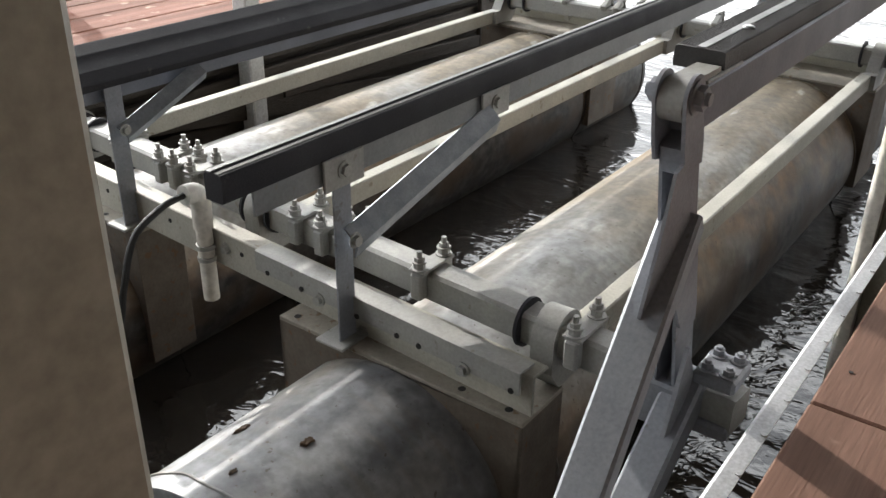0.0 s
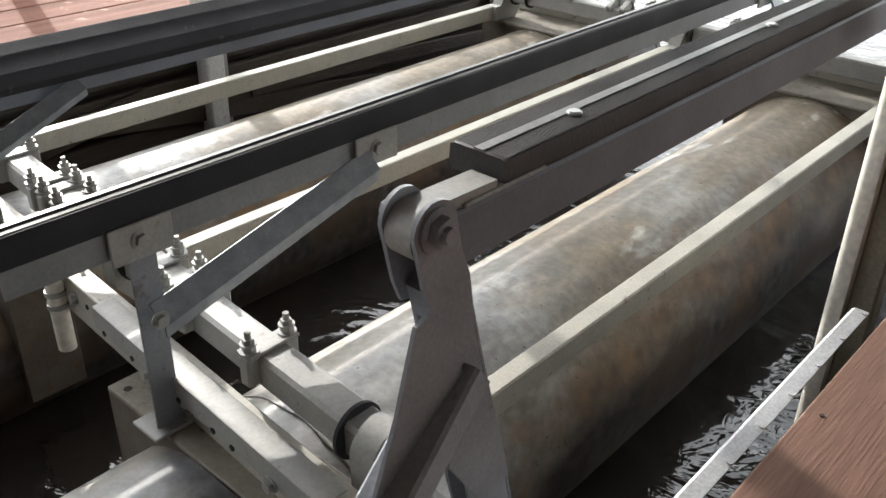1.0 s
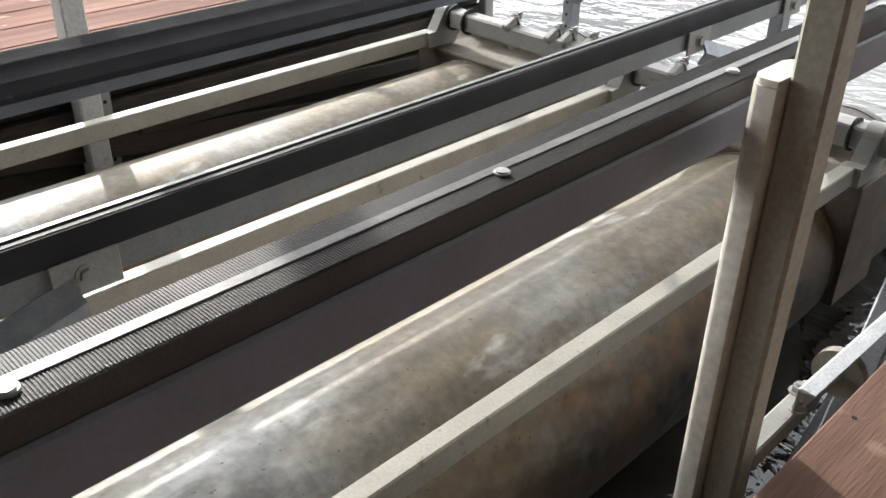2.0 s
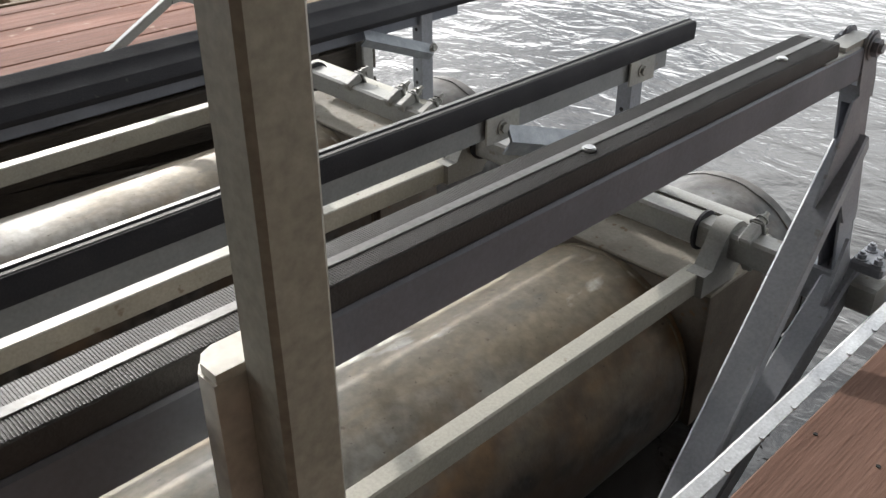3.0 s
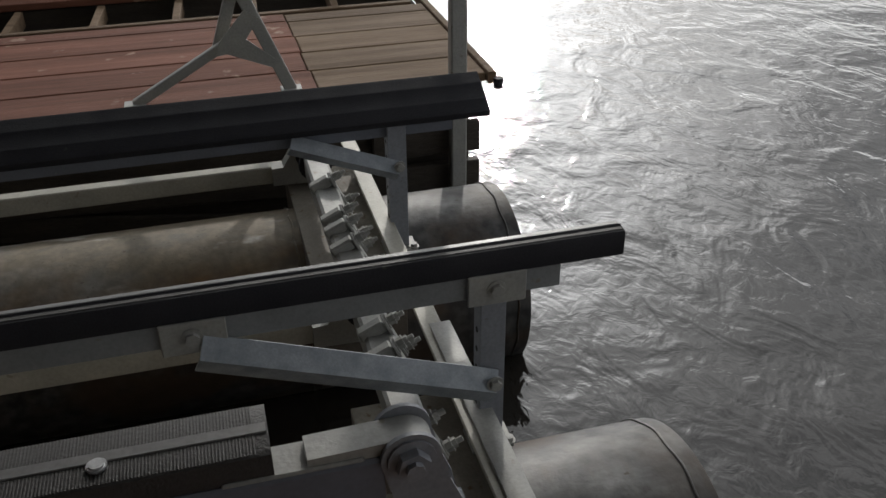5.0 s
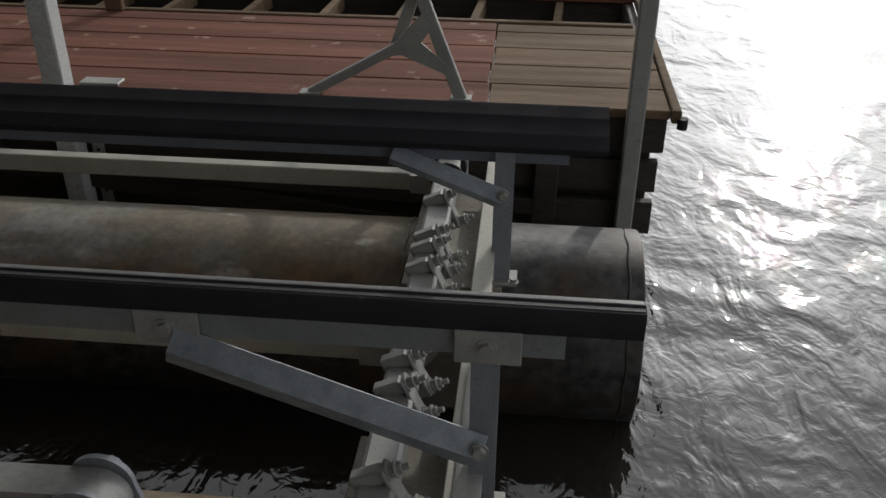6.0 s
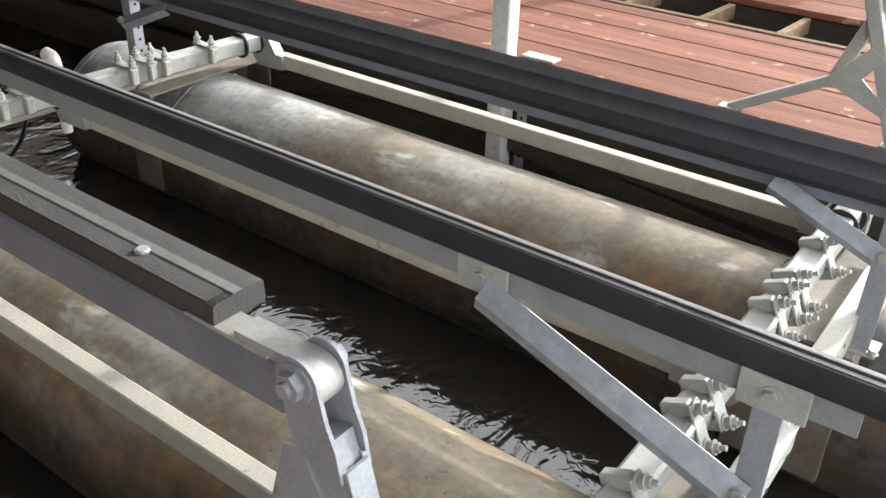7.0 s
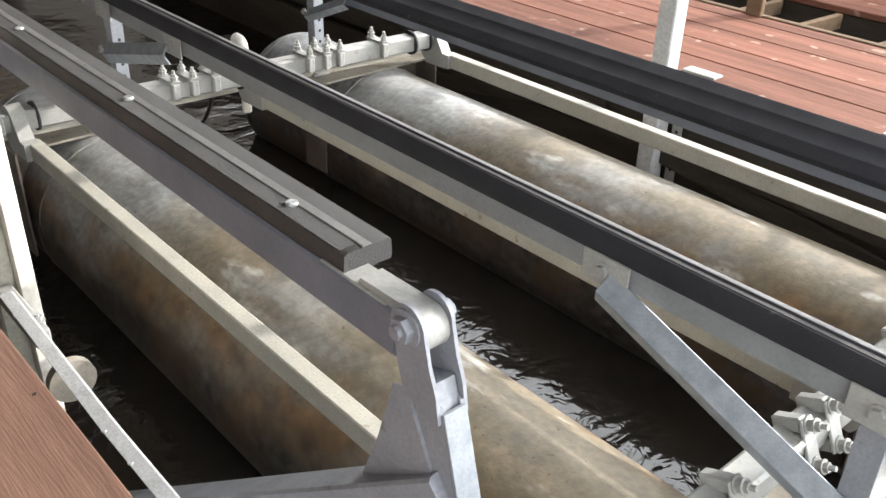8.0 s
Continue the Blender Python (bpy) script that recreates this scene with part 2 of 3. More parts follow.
def water_material():
    m = bpy.data.materials.new("brown lake water")
    m.use_nodes = True
    n, l = m.node_tree.nodes, m.node_tree.links
    b = n["Principled BSDF"]
    b.inputs["Base Color"].default_value = (0.024, 0.021, 0.018, 1)
    b.inputs["Roughness"].default_value, b.inputs["IOR"].default_value = 0.03, 1.45
    b.inputs["Specular IOR Level"].default_value = 1.0
    tc = n.new("ShaderNodeTexCoord")
    prev = None
    for scale, detail, dist, strength, stretch in ((1.2, 2, 0.10, 0.32, (0.7, 1, 1)), (4.0, 3, 0.03, 0.7, (1, 0.6, 1)), (15, 3, 0.007, 0.5, (1, 0.8, 1))):
        mp, t, bp = n.new("ShaderNodeMapping"), n.new("ShaderNodeTexNoise"), n.new("ShaderNodeBump")
        mp.inputs["Scale"].default_value = stretch
        mp.inputs["Rotation"].default_value = (0, 0, 0.6)
        l.new(tc.outputs["Object"], mp.inputs["Vector"])
        l.new(mp.outputs["Vector"], t.inputs["Vector"])
        t.inputs["Scale"].default_value, t.inputs["Detail"].default_value = scale, detail
        t.inputs["Distortion"].default_value = 0.8
        bp.inputs["Strength"].default_value, bp.inputs["Distance"].default_value = strength, dist
        l.new(t.outputs["Fac"], bp.inputs["Height"])
        if prev:
            l.new(prev, bp.inputs["Normal"])
        prev = bp.outputs["Normal"]
    l.new(prev, b.inputs["Normal"])
    return m


TANK, WATER = tank_material(), water_material()


# ---- mesh helpers ----
def part(name, bm, mat, parent=None, label="", origin=None):
    """One mesh object from a bmesh; flat faces stay flat, rounds are smooth."""
    bmesh.ops.recalc_face_normals(bm, faces=bm.faces)
    for f in bm.faces:
        f.smooth = True
    for e in bm.edges:
        e.smooth = len(e.link_faces) == 2 and e.calc_face_angle(0) < radians(35)
    me = bpy.data.meshes.new(name)
    bm.to_mesh(me)
    bm.free()
    me.materials.append(mat)
    ob = new(name, me)
    if parent:
        ob.parent = parent
    if label:
        ob["label"] = label
    return ob


def thing(name, label, category, group="", kind=""):
    return tagged(new(name), label, category, group, kind)


def frame_of(p0, p1, up):
    d = (Vector(p1) - Vector(p0)).normalized()
    s = d.cross(Vector(up)).normalized()
    return d, s, s.cross(d)


def sweep(bm, prof, p0, p1, up=(0, 0, 1)):
    """A closed profile of (side, up) pairs drawn straight from p0 to p1."""
    d, s, u = frame_of(p0, p1, up)
    rings = [[bm.verts.new(Vector(p) + s * a + u * b) for a, b in prof] for p in (p0, p1)]
    k = len(prof)
    for i in range(k):
        bm.faces.new((rings[0][i], rings[0][(i + 1) % k], rings[1][(i + 1) % k], rings[1][i]))
    bm.faces.new(rings[0])
    bm.faces.new(rings[1][::-1])
    return bm


def rect(w, h, c=0.003, a=0.0, b=0.0):
    """A rectangle w wide and h high with clipped corners, its middle at (a, b)."""
    x, y = w / 2, h / 2
    return [(a + p, b + q) for p, q in ((-x + c, -y), (x - c, -y), (x, -y + c), (x, y - c), (x - c, y), (-x + c, y), (-x, y - c), (-x, -y + c))]


def ell(w, h, t):
    if w < 0:
        return [(-a, b) for a, b in ell(-w, h, t)]
    return ell_profile(w, h, t)


def ell_profile(w, h, t):
    """An angle profile: upright leg at side 0, the other leg on top towards +side."""
    c = t * 0.4
    return [(0, -h), (t, -h), (t, -t), (w, -t), (w, -c), (w - c, 0), (c, 0), (0, -c)]


def circle(r, n=16, a=0.0, b=0.0):
    return [(a + r * math.cos(2 * math.pi * i / n), b + r * math.sin(2 * math.pi * i / n)) for i in range(n)]


def box(bm, x0, x1, y0, y1, z0, z1, c=0.003):
    """A box with clipped edges."""
    made = bmesh.ops.create_cube(bm, size=1.0, matrix=Matrix.Translation(((x0 + x1) / 2, (y0 + y1) / 2, (z0 + z1) / 2)) @ Matrix.Diagonal((x1 - x0, y1 - y0, z1 - z0, 1)))
    if c:
        edges = {e for v in made["verts"] for e in v.link_edges}
        bmesh.ops.bevel(bm, geom=list(edges), offset=c, segments=1, affect="EDGES")
    return bm


def plate(bm, outline, axis, a0, a1):
    """A flat plate: an outline of pairs, thick from a0 to a1 along the axis (x: pairs are y, z; y: x, z; z: x, y)."""
    put = {"x": lambda p, a: (a, p[0], p[1]), "y": lambda p, a: (p[0], a, p[1]), "z": lambda p, a: (p[0], p[1], a)}[axis]
    lo, hi = [bm.verts.new(put(p, a0)) for p in outline], [bm.verts.new(put(p, a1)) for p in outline]
    k = len(outline)
    for i in range(k):
        bm.faces.new((lo[i], lo[(i + 1) % k], hi[(i + 1) % k], hi[i]))
    bm.faces.new(lo)
    bm.faces.new(hi[::-1])
    return bm


def rod(bm, points, r, n=10):
    """A round rod along a bent line."""
    pts = [Vector(p) for p in points]
    rings = []
    for i, p in enumerate(pts):
        d = (pts[min(i + 1, len(pts) - 1)] - pts[max(i - 1, 0)]).normalized()
        s = d.orthogonal().normalized() if not rings else (side - d * side.dot(d)).normalized()
        side = s
        u = d.cross(s)
        rings.append([bm.verts.new(p + (s * math.cos(2 * math.pi * k / n) + u * math.sin(2 * math.pi * k / n)) * r) for k in range(n)])
    for a, b in zip(rings, rings[1:]):
        for k in range(n):
            bm.faces.new((a[k], a[(k + 1) % n], b[(k + 1) % n], b[k]))
    bm.faces.new(rings[0])
    bm.faces.new(rings[-1][::-1])
    return bm


def bent(points, steps=8):
    """A smooth line through the points (Catmull-Rom)."""
    p = [Vector(q) for q in points]
    p = [p[0] * 2 - p[1], *p, p[-1] * 2 - p[-2]]
    out = []
    for i in range(1, len(p) - 2):
        for k in range(steps):
            t = k / steps
            out.append(0.5 * (2 * p[i] + (p[i + 1] - p[i - 1]) * t + (2 * p[i - 1] - 5 * p[i] + 4 * p[i + 1] - p[i + 2]) * t * t + (3 * p[i] - p[i - 1] - 3 * p[i + 1] + p[i + 2]) * t ** 3))
    return [*out, p[-2]]


def bolt(bm, p, d, r=0.012, h=0.01, shank=0.0):
    """A hexagon head on a washer at p, pointing along d, with a threaded end."""
    p, d = Vector(p), Vector(d).normalized()
    up = d.orthogonal()
    sweep(bm, circle(r * 1.45, 14), p, p + d * 0.003, up)
    sweep(bm, circle(r, 6), p + d * 0.003, p + d * (0.003 + h), up)
    if shank:
        sweep(bm, circle(r * 0.55, 8), p + d * h, p + d * (h + shank), up)
    return bm


B = bmesh.new

# ---- plan ----
WATER_Z = -0.135
DECK_Z, FAR_DECK_Z = 0.60, 0.583
TANK_R, TANK_Z = 0.33, 0.055
TANK_X0, TANK_X1 = 0.95, 5.10
TUBE_Z = 0.52


def tube_x(end, y):
    """The cross tubes stand slightly askew."""
    return 1.597 + 0.073 * y if end == 0 else 4.458


# ---- setting: water, docks, roof ----
bm = B()
bmesh.ops.create_grid(bm, x_segments=8, y_segments=8, size=1500)
for v in bm.verts:
    v.co.z = WATER_Z
tagged(part("water", bm, WATER), "dark brown lake water with small ripples", "water", kind="structure")


def dock(name, label, planks, joists, piles, mats):
    """planks: (x0, x1, y0, y1, top, material)."""
    d = tagged(new(name), label, "dock", kind="structure")
    for p0, p1, w, h in joists:
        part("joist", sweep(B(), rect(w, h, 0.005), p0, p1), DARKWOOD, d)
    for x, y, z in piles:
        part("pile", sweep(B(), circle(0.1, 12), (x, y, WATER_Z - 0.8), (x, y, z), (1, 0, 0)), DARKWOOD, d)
    for x0, x1, y0, y1, top, mat in planks:
        part("plank", box(B(), x0, x1, y0, y1, top - 0.036, top, 0.004), mat, d)
    return d


rnd = random.Random(4)
near = []
y = 0.385
for w in (0.19, 0.186, 0.19, 0.188, 0.19, 0.187, 0.19, 0.19):
    near.append((-2.4, 1.6 + 0.1 * rnd.random(), y - w, y, DECK_Z, NEAR_DECK))
    near.append((near[-1][1] + 0.006, 6.2, y - w, y, DECK_Z - 0.001, NEAR_DECK))
    y -= w + 0.008
dock("near_dock", "red-brown stained timber dock with a metal edge strip", near,
     [((-2.4, yy, DECK_Z - 0.12), (6.2, yy, DECK_Z - 0.12), 0.04, 0.16) for yy in (0.365, -0.4, -1.15)],
     [(xx, yy, DECK_Z - 0.2) for xx in (-1.2, 1.2, 5.9) for yy in (-0.1, -1.0)], None)

far = []
FAR_Y = 3.25
y = FAR_Y
for i, w in enumerate((0.225, 0.23, 0.225, 0.23, 0.12)):
    cut = 4.54 + 0.02 * rnd.random()
    far.append((-2.6, cut, y, y + w, FAR_DECK_Z, DECK))
    far.append((cut + 0.005, 5.24, y, y + w, FAR_DECK_Z - 0.004, WORN))
    y += w + 0.009
for i in range(4):
    far.append((-2.6, 5.24, 4.9 + i * 0.24, 5.132 + i * 0.24, FAR_DECK_Z - 0.003, DECK))
dock("far_dock", "worn red-brown plank dock with bare boards at its end", far,
     [((-2.6, FAR_Y + 0.03, zz), (5.22, FAR_Y + 0.03, zz), 0.045, hh) for zz, hh in ((0.472, 0.14), (0.30, 0.13), (0.12, 0.14))]
     + [((5.22, FAR_Y + 0.06, 0.463), (5.22, 5.8, 0.463), 0.045, 0.16), ((-2.6, 4.96, 0.453), (5.19, 4.96, 0.453), 0.045, 0.16), ((-2.6, 5.7, 0.453), (5.19, 5.7, 0.453), 0.045, 0.16)],
     [(xx, yy, 0.4) for xx in (-1.6, 0.6, 3.3, 5.0) for yy in (3.5, 5.2)], None)
# added sheet that stands in for the darkness beneath the far dock
tagged(part("dock_skirt", box(B(), -2.6, 5.2, FAR_Y + 0.1, FAR_Y + 0.12, -0.5, 0.53, 0.004), DARKWOOD), "dark sheet added under the far dock to shut out bright gaps", "skirting", kind="structure")
open_joists = tagged(new("open_joists"), "bare weathered joists where deck boards are missing", "joist frame", kind="structure")
part("edge_joist", sweep(B(), rect(0.04, 0.09, 0.004), (-2.6, 4.36, 0.54), (5.19, 4.36, 0.54)), WORN, open_joists)
for i in range(18):
    x = -2.0 + 0.4 * i + 0.05 * rnd.random()
    part("joist", sweep(B(), rect(0.04, 0.08, 0.004), (x, 4.382, 0.503), (x + 0.03, 4.89, 0.503)), WORN, open_joists)

# metal strip along the near dock's edge, bent outwards beside the post
strip = tagged(new("edge_strip"), "bare aluminium edge strip screwed along the dock", "edge strip", kind="structure")
lip = [(-0.02, -0.055), (-0.018, -0.055), (-0.018, 0.0), (0.014, 0.004), (0.014, 0.007), (-0.014, 0.008), (-0.02, 0.003)]
lip = [(-a, b) for a, b in lip]
for name, p0, p1 in (("strip", (-2.4, 0.425, DECK_Z), (2.55, 0.425, DECK_Z)), ("strip", (3.58, 0.427, DECK_Z), (6.2, 0.427, DECK_Z)), ("bent_end", (2.98, 0.44, DECK_Z), (3.58, 0.427, DECK_Z))):
    part(name, sweep(B(), [(-a, b) for a, b in lip], p0, p1), ALU, strip)
for i in range(72):
    x = -2.3 + i * 0.118
    if not 2.54 < x < 3.58:
        part("rivet", sweep(B(), circle(0.006, 8), (x, 0.416, DECK_Z + 0.006), (x, 0.416, DECK_Z + 0.010), (1, 0, 0)), ALU, strip)

# roof, wall behind the near dock and tall bulkhead: unseen, added to block sky light
tagged(part("ceiling", box(B(), -6.0, 5.35, -2.7, 3.5, 2.75, 2.87), ROOFING), "assumed roof underside over the slip, unseen, added to block sky light", "ceiling", kind="structure")
tagged(part("shade_wall", box(B(), -6.0, 6.2, -2.8, -2.7, -1.0, 2.87, 0.01), ROOFING), "unseen boarded wall behind the dock, added to block sky light", "wall", kind="structure")
bulkhead = tagged(part("bulkhead", box(B(), -6.1, -5.9, -6.0, 7.0, -1.2, 4.2, 0.01), DARKWOOD), "unseen dark bulkhead along the shore, added to block sky light", "bulkhead", kind="structure")
back = []
for i in range(5):
    back.append((-3.6 + i * 0.2, -3.41 + i * 0.2, -1.2, 3.05, DECK_Z, DECK))
dock("cross_walk", "stained plank walkway across the head of the slip", back,
     [((-2.62, -1.2, 0.5), (-2.62, 3.0, 0.5), 0.045, 0.14), ((-3.5, -1.2, 0.5), (-3.5, 3.0, 0.5), 0.045, 0.14)],
     [(-2.75, yy, 0.44) for yy in (0.9, 2.3)], None)


# ---- posts ----
def post(name, label, x0, x1, y0, y1, z0, z1, mat):
    p = thing(name, label, "post", "roof posts")
    part("shaft", box(B(), x0, x1, y0, y1, z0, z1, 0.006), mat, p)
    return p


bumper_post = post("roof_post", "beige painted steel post with a white pipe bumper", 2.767, 2.829, 0.45, 0.508, -0.6, 2.75, BEIGE)
sleeve = [(2.738, 0.5085), (2.738, 0.535), (2.746, 0.547), (2.76, 0.553), (2.836, 0.553), (2.85, 0.547), (2.858, 0.535), (2.858, 0.5085)]
part("bumper_sleeve", plate(B(), sleeve, "z", -0.3, 1.226), PVC, bumper_post, "white plastic bumper sleeve")
part("bumper_cap", plate(B(), [(a * 0.94 + 0.06 * 2.798, b * 0.94 + 0.06 * 0.53) for a, b in sleeve], "z", 1.226, 1.236), PVC, bumper_post)
part("bracket", box(B(), 2.83, 3.10, 0.452, 0.492, 0.50, 0.545, 0.004), GALV, bumper_post)
part("roller", sweep(B(), circle(0.055, 24), (3.235, 0.475, 0.49), (3.258, 0.475, 0.49)), GALV_DIRTY, bumper_post, "dull metal roller disc")
part("axle", sweep(B(), circle(0.014, 14), (3.10, 0.475, 0.507), (3.235, 0.475, 0.49)), GALV, bumper_post)
for dy in (-0.03, 0.02):
    part("bolt", bolt(B(), (3.03 + dy, 0.472 + dy * 0.5, 0.545), (0, 0, 1), 0.012, 0.012, 0.01), GALV, bumper_post)
post("roof_post", "beige painted steel post at the edge of the dock", 0.30, 0.397, 0.45, 0.54, -0.6, 2.75, BEIGE)
white_post = post("roof_post", "white painted square post beside the far dock", 2.86, 2.945, 3.15, 3.235, -0.6, 2.75, WHITE)
part("base_plate", box(B(), 2.95, 3.11, 3.256, 3.325, FAR_DECK_Z, FAR_DECK_Z + 0.012), GALV, white_post)
end_post = post("roof_post", "grey steel post at the end of the far dock", 5.075, 5.14, 3.175, 3.23, -0.6, 2.75, GALV)


# ---- tanks ----
def tank(y, label):
    t = thing("pontoon_tank", label, "tank", "pontoon tanks")
    c = (0, y, TANK_Z)
    bm = B()
    n = 72
    prof = [(TANK_X0, 0.0), (TANK_X0, TANK_R - 0.012), (TANK_X0 + 0.004, TANK_R - 0.003), (TANK_X0 + 0.014, TANK_R)]
    prof += [(TANK_X0 + (TANK_X1 - TANK_X0) * i / 24, TANK_R) for i in range(1, 24)]
    prof += [(TANK_X1 - 0.014, TANK_R), (TANK_X1 - 0.004, TANK_R - 0.003), (TANK_X1, TANK_R - 0.012), (TANK_X1, 0.0)]
    rings = []
    for x, r in prof:
        if r == 0:
            rings.append([bm.verts.new((x, 0, 0))])
        else:
            rings.append([bm.verts.new((x, r * math.sin(2 * math.pi * k / n), r * math.cos(2 * math.pi * k / n))) for k in range(n)])
    for a, b in zip(rings, rings[1:]):
        for k in range(n):
            if len(a) == 1:
                bm.faces.new((a[0], b[k], b[(k + 1) % n]))
            elif len(b) == 1:
                bm.faces.new((a[k], a[(k + 1) % n], b[0]))
            else:
                bm.faces.new((a[k], a[(k + 1) % n], b[(k + 1) % n], b[k]))
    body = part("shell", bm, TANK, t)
    body.location = c
    for x in (TANK_X0 + 0.05, 1.715, 4.345, TANK_X1 - 0.05):
        bm = B()
        line = [(x + 0.003 * math.sin(5 * k), y + (TANK_R + 0.001) * math.sin(k * math.pi / 36), TANK_Z + (TANK_R + 0.001) * math.cos(k * math.pi / 36)) for k in range(-30, 31)]
        part("weld_seam", rod(bm, line, 0.0035, 6), TANK, t)
    skew = 0.07 if y > 2 else 0.0      # the cross angle leans, and the saddles follow it
    for x0, x1 in ((1.495 + skew, 1.66 + skew), (4.367, 4.66)):
        bm = B()
        box(bm, x0, x1, y - 0.35, y + 0.35, 0.383, 0.395, 0.002)
        s = part("saddle", bm, GALV_DIRTY, t, "galvanised steel saddle with rusty lower edges")
        # cheeks and end plates take the plate colour with shade painted in
        for side in (-1, 1):
            yy = y + side * 0.345
            part("cheek", box(B(), x0, x1, yy - 0.005, yy + 0.005, -0.06, 0.385, 0.002), GALV_SHADED, s)
        for xx in ((x0,) if x0 < 3 else (x0, x1 - 0.01)):
            outline = [(y - 0.345, 0.384), (y - 0.345, -0.06), (y - 0.315, -0.06)]
            outline += [(y + 0.332 * math.sin(a), TANK_Z + 0.332 * math.cos(a)) for a in [radians(v) for v in range(-108, 109, 6)]]
            outline += [(y + 0.315, -0.06), (y + 0.345, -0.06), (y + 0.345, 0.384)]
            part("end_plate", plate(B(), outline, "x", xx, xx + 0.01), GALV_SHADED, s)
        for k in (-0.30, -0.18, 0.2, 0.31):
            xx = x0 + 0.025 if x0 < 3 else x1 - 0.025
            part("hole", sweep(B(), circle(0.009, 12), (xx, y + k, 0.3951), (xx, y + k, 0.3957), (1, 0, 0)), BORE, s)
    return t


TANK_Y = (1.23, 2.59)
tank(TANK_Y[0], "stained galvanised steel pontoon tank afloat beside the dock")
tank(TANK_Y[1], "stained galvanised steel pontoon tank with brown rust blooms")


# ---- cross tubes, angles and clamps ----
def cross_tube(end):
    t = thing("pivot_tube", "galvanised square pivot tube across both tanks", "steel tube", "pivot tubes")
    p0, p1 = (tube_x(end, 0.5), 0.5, TUBE_Z), (tube_x(end, 2.86), 2.86, TUBE_Z)
    part("tube", sweep(B(), rect(0.075, 0.075, 0.008), p0, p1), GALV, t)
    for y in (0.935, 1.855, 2.75):
        x = tube_x(end, y)
        part("collar", sweep(B(), circle(0.057, 24), (x, y - 0.05, TUBE_Z), (x, y - 0.042, TUBE_Z)), RUBBER, t, "black bearing ring")
        part("collar", sweep(B(), circle(0.057, 24), (x, y + 0.042, TUBE_Z), (x, y + 0.05, TUBE_Z)), RUBBER, t, "black bearing ring")
    return t


def cross_angle(end):
    sgn = 1 if end == 0 else -1
    t = thing("cross_angle", "galvanised angle iron bolted across both tank saddles", "angle iron", "cross angles")
    x, lean = (1.525, 0.13) if end == 0 else (4.637, 0.0)
    up = (0, 0, 1)
    prof = ell(0.055, 0.10, 0.007)
    if end:
        prof = [(-a, b) for a, b in prof]
    part("angle", sweep(B(), prof, (x, 0.88, 0.495), (x + lean, 2.93, 0.495), up), GALV_CREAM, t)
    part("splice", sweep(B(), [(a - 0.02 * sgn, b * 0.55 + 0.009) for a, b in prof], (x + lean * 0.01, 0.90, 0.495), (x + lean * 0.41, 1.72, 0.495), up), GALV, t)
    for k in range(19):
        y = 0.92 + k * 0.105 + 0.02 * (k % 3)
        fx = x + lean * (y - 0.88) / 2.05 - (0.0215 if y < 1.7 else 0.0005) * sgn
        if k % 4 == 1:
            part("bolt", bolt(B(), (fx, y, 0.452), (-sgn, 0, 0), 0.012, 0.01), GALV, t)
        else:
            part("hole", sweep(B(), circle(0.007, 10), (fx + 0.001 * sgn, y, 0.455), (fx - 0.001 * sgn, y, 0.455)), BORE, t)
    return t


def u_clamp(end, y):
    """U-bolt legs with stacked nuts on a plate; turned on the tube at the lake end."""
    c = thing("u_bolt_clamp", "galvanised U-bolt clamp on the pivot tube", "clamp", "U-bolt clamps")
    c.matrix_world = pose(tube_x(end, y), y, TUBE_Z, 0, 65 if end else 0, 0)
    part("clamp_plate", box(B(), -0.062, 0.062, -0.022, 0.022, 0.0385, 0.047, 0.002), GALV, c)
    for s in (-1, 1):
        part("u_bolt", bolt(bolt(B(), (s * 0.047, 0, 0.047), (0, 0, 1), 0.014, 0.014, 0.012), (s * 0.047, 0, 0.064), (0, 0, 1), 0.012, 0.01, 0.018), GALV, c)
        part("lug", box(B(), s * 0.047 - 0.017, s * 0.047 + 0.017, -0.016, 0.016, -0.03, 0.0384, 0.005), GALV, c)
    return c


for end in (0, 1):
    cross_tube(end)
    cross_angle(end)
    for y in ((0.84, 1.26, 1.51, 1.59, 1.685, 2.13, 2.215, 2.285, 2.52) if end == 0 else (0.84, 1.28, 1.55, 1.65, 2.06, 2.165, 2.235, 2.46)):
        u_clamp(end, y)


# ---- link rails between the tubes ----
def link_rail(y):
    r = thing("link_rail", "galvanised link bar between the pivot tubes", "link bar", "link bars")
    xa, xb = tube_x(0, y), tube_x(1, y)
    part("bar", sweep(B(), rect(0.05, 0.065, 0.004), (xa + 0.10, y, 0.437), (xb - 0.10, y, 0.437)), GALV_CREAM, r)
    for x, s in ((xa, 1), (xb, -1)):
        yy = y - 0.02
        outline = [(x + s * 0.14, 0.405), (x + s * 0.14, 0.47), (x + s * 0.10, 0.472), (x + s * 0.055, TUBE_Z + 0.02)]
        arc = [(x + s * 0.06 * math.cos(a), TUBE_Z + 0.06 * math.sin(a)) for a in [radians(v) for v in range(15, 196, 12)]]
        outline += arc + [(x - s * 0.058, 0.45), (x - s * 0.02, 0.40)]
        part("ring_bracket", plate(B(), outline, "y", yy - 0.025, yy + 0.03), GALV, r)
    return r


for y in (0.928, 1.875, 2.86):
    link_rail(y)


# ---- lifting arms and the walk bunk over them ----
ARM_Y, FORK = 0.627, 0.027      # middle of the forks, half their width
PAD_Y = 0.649


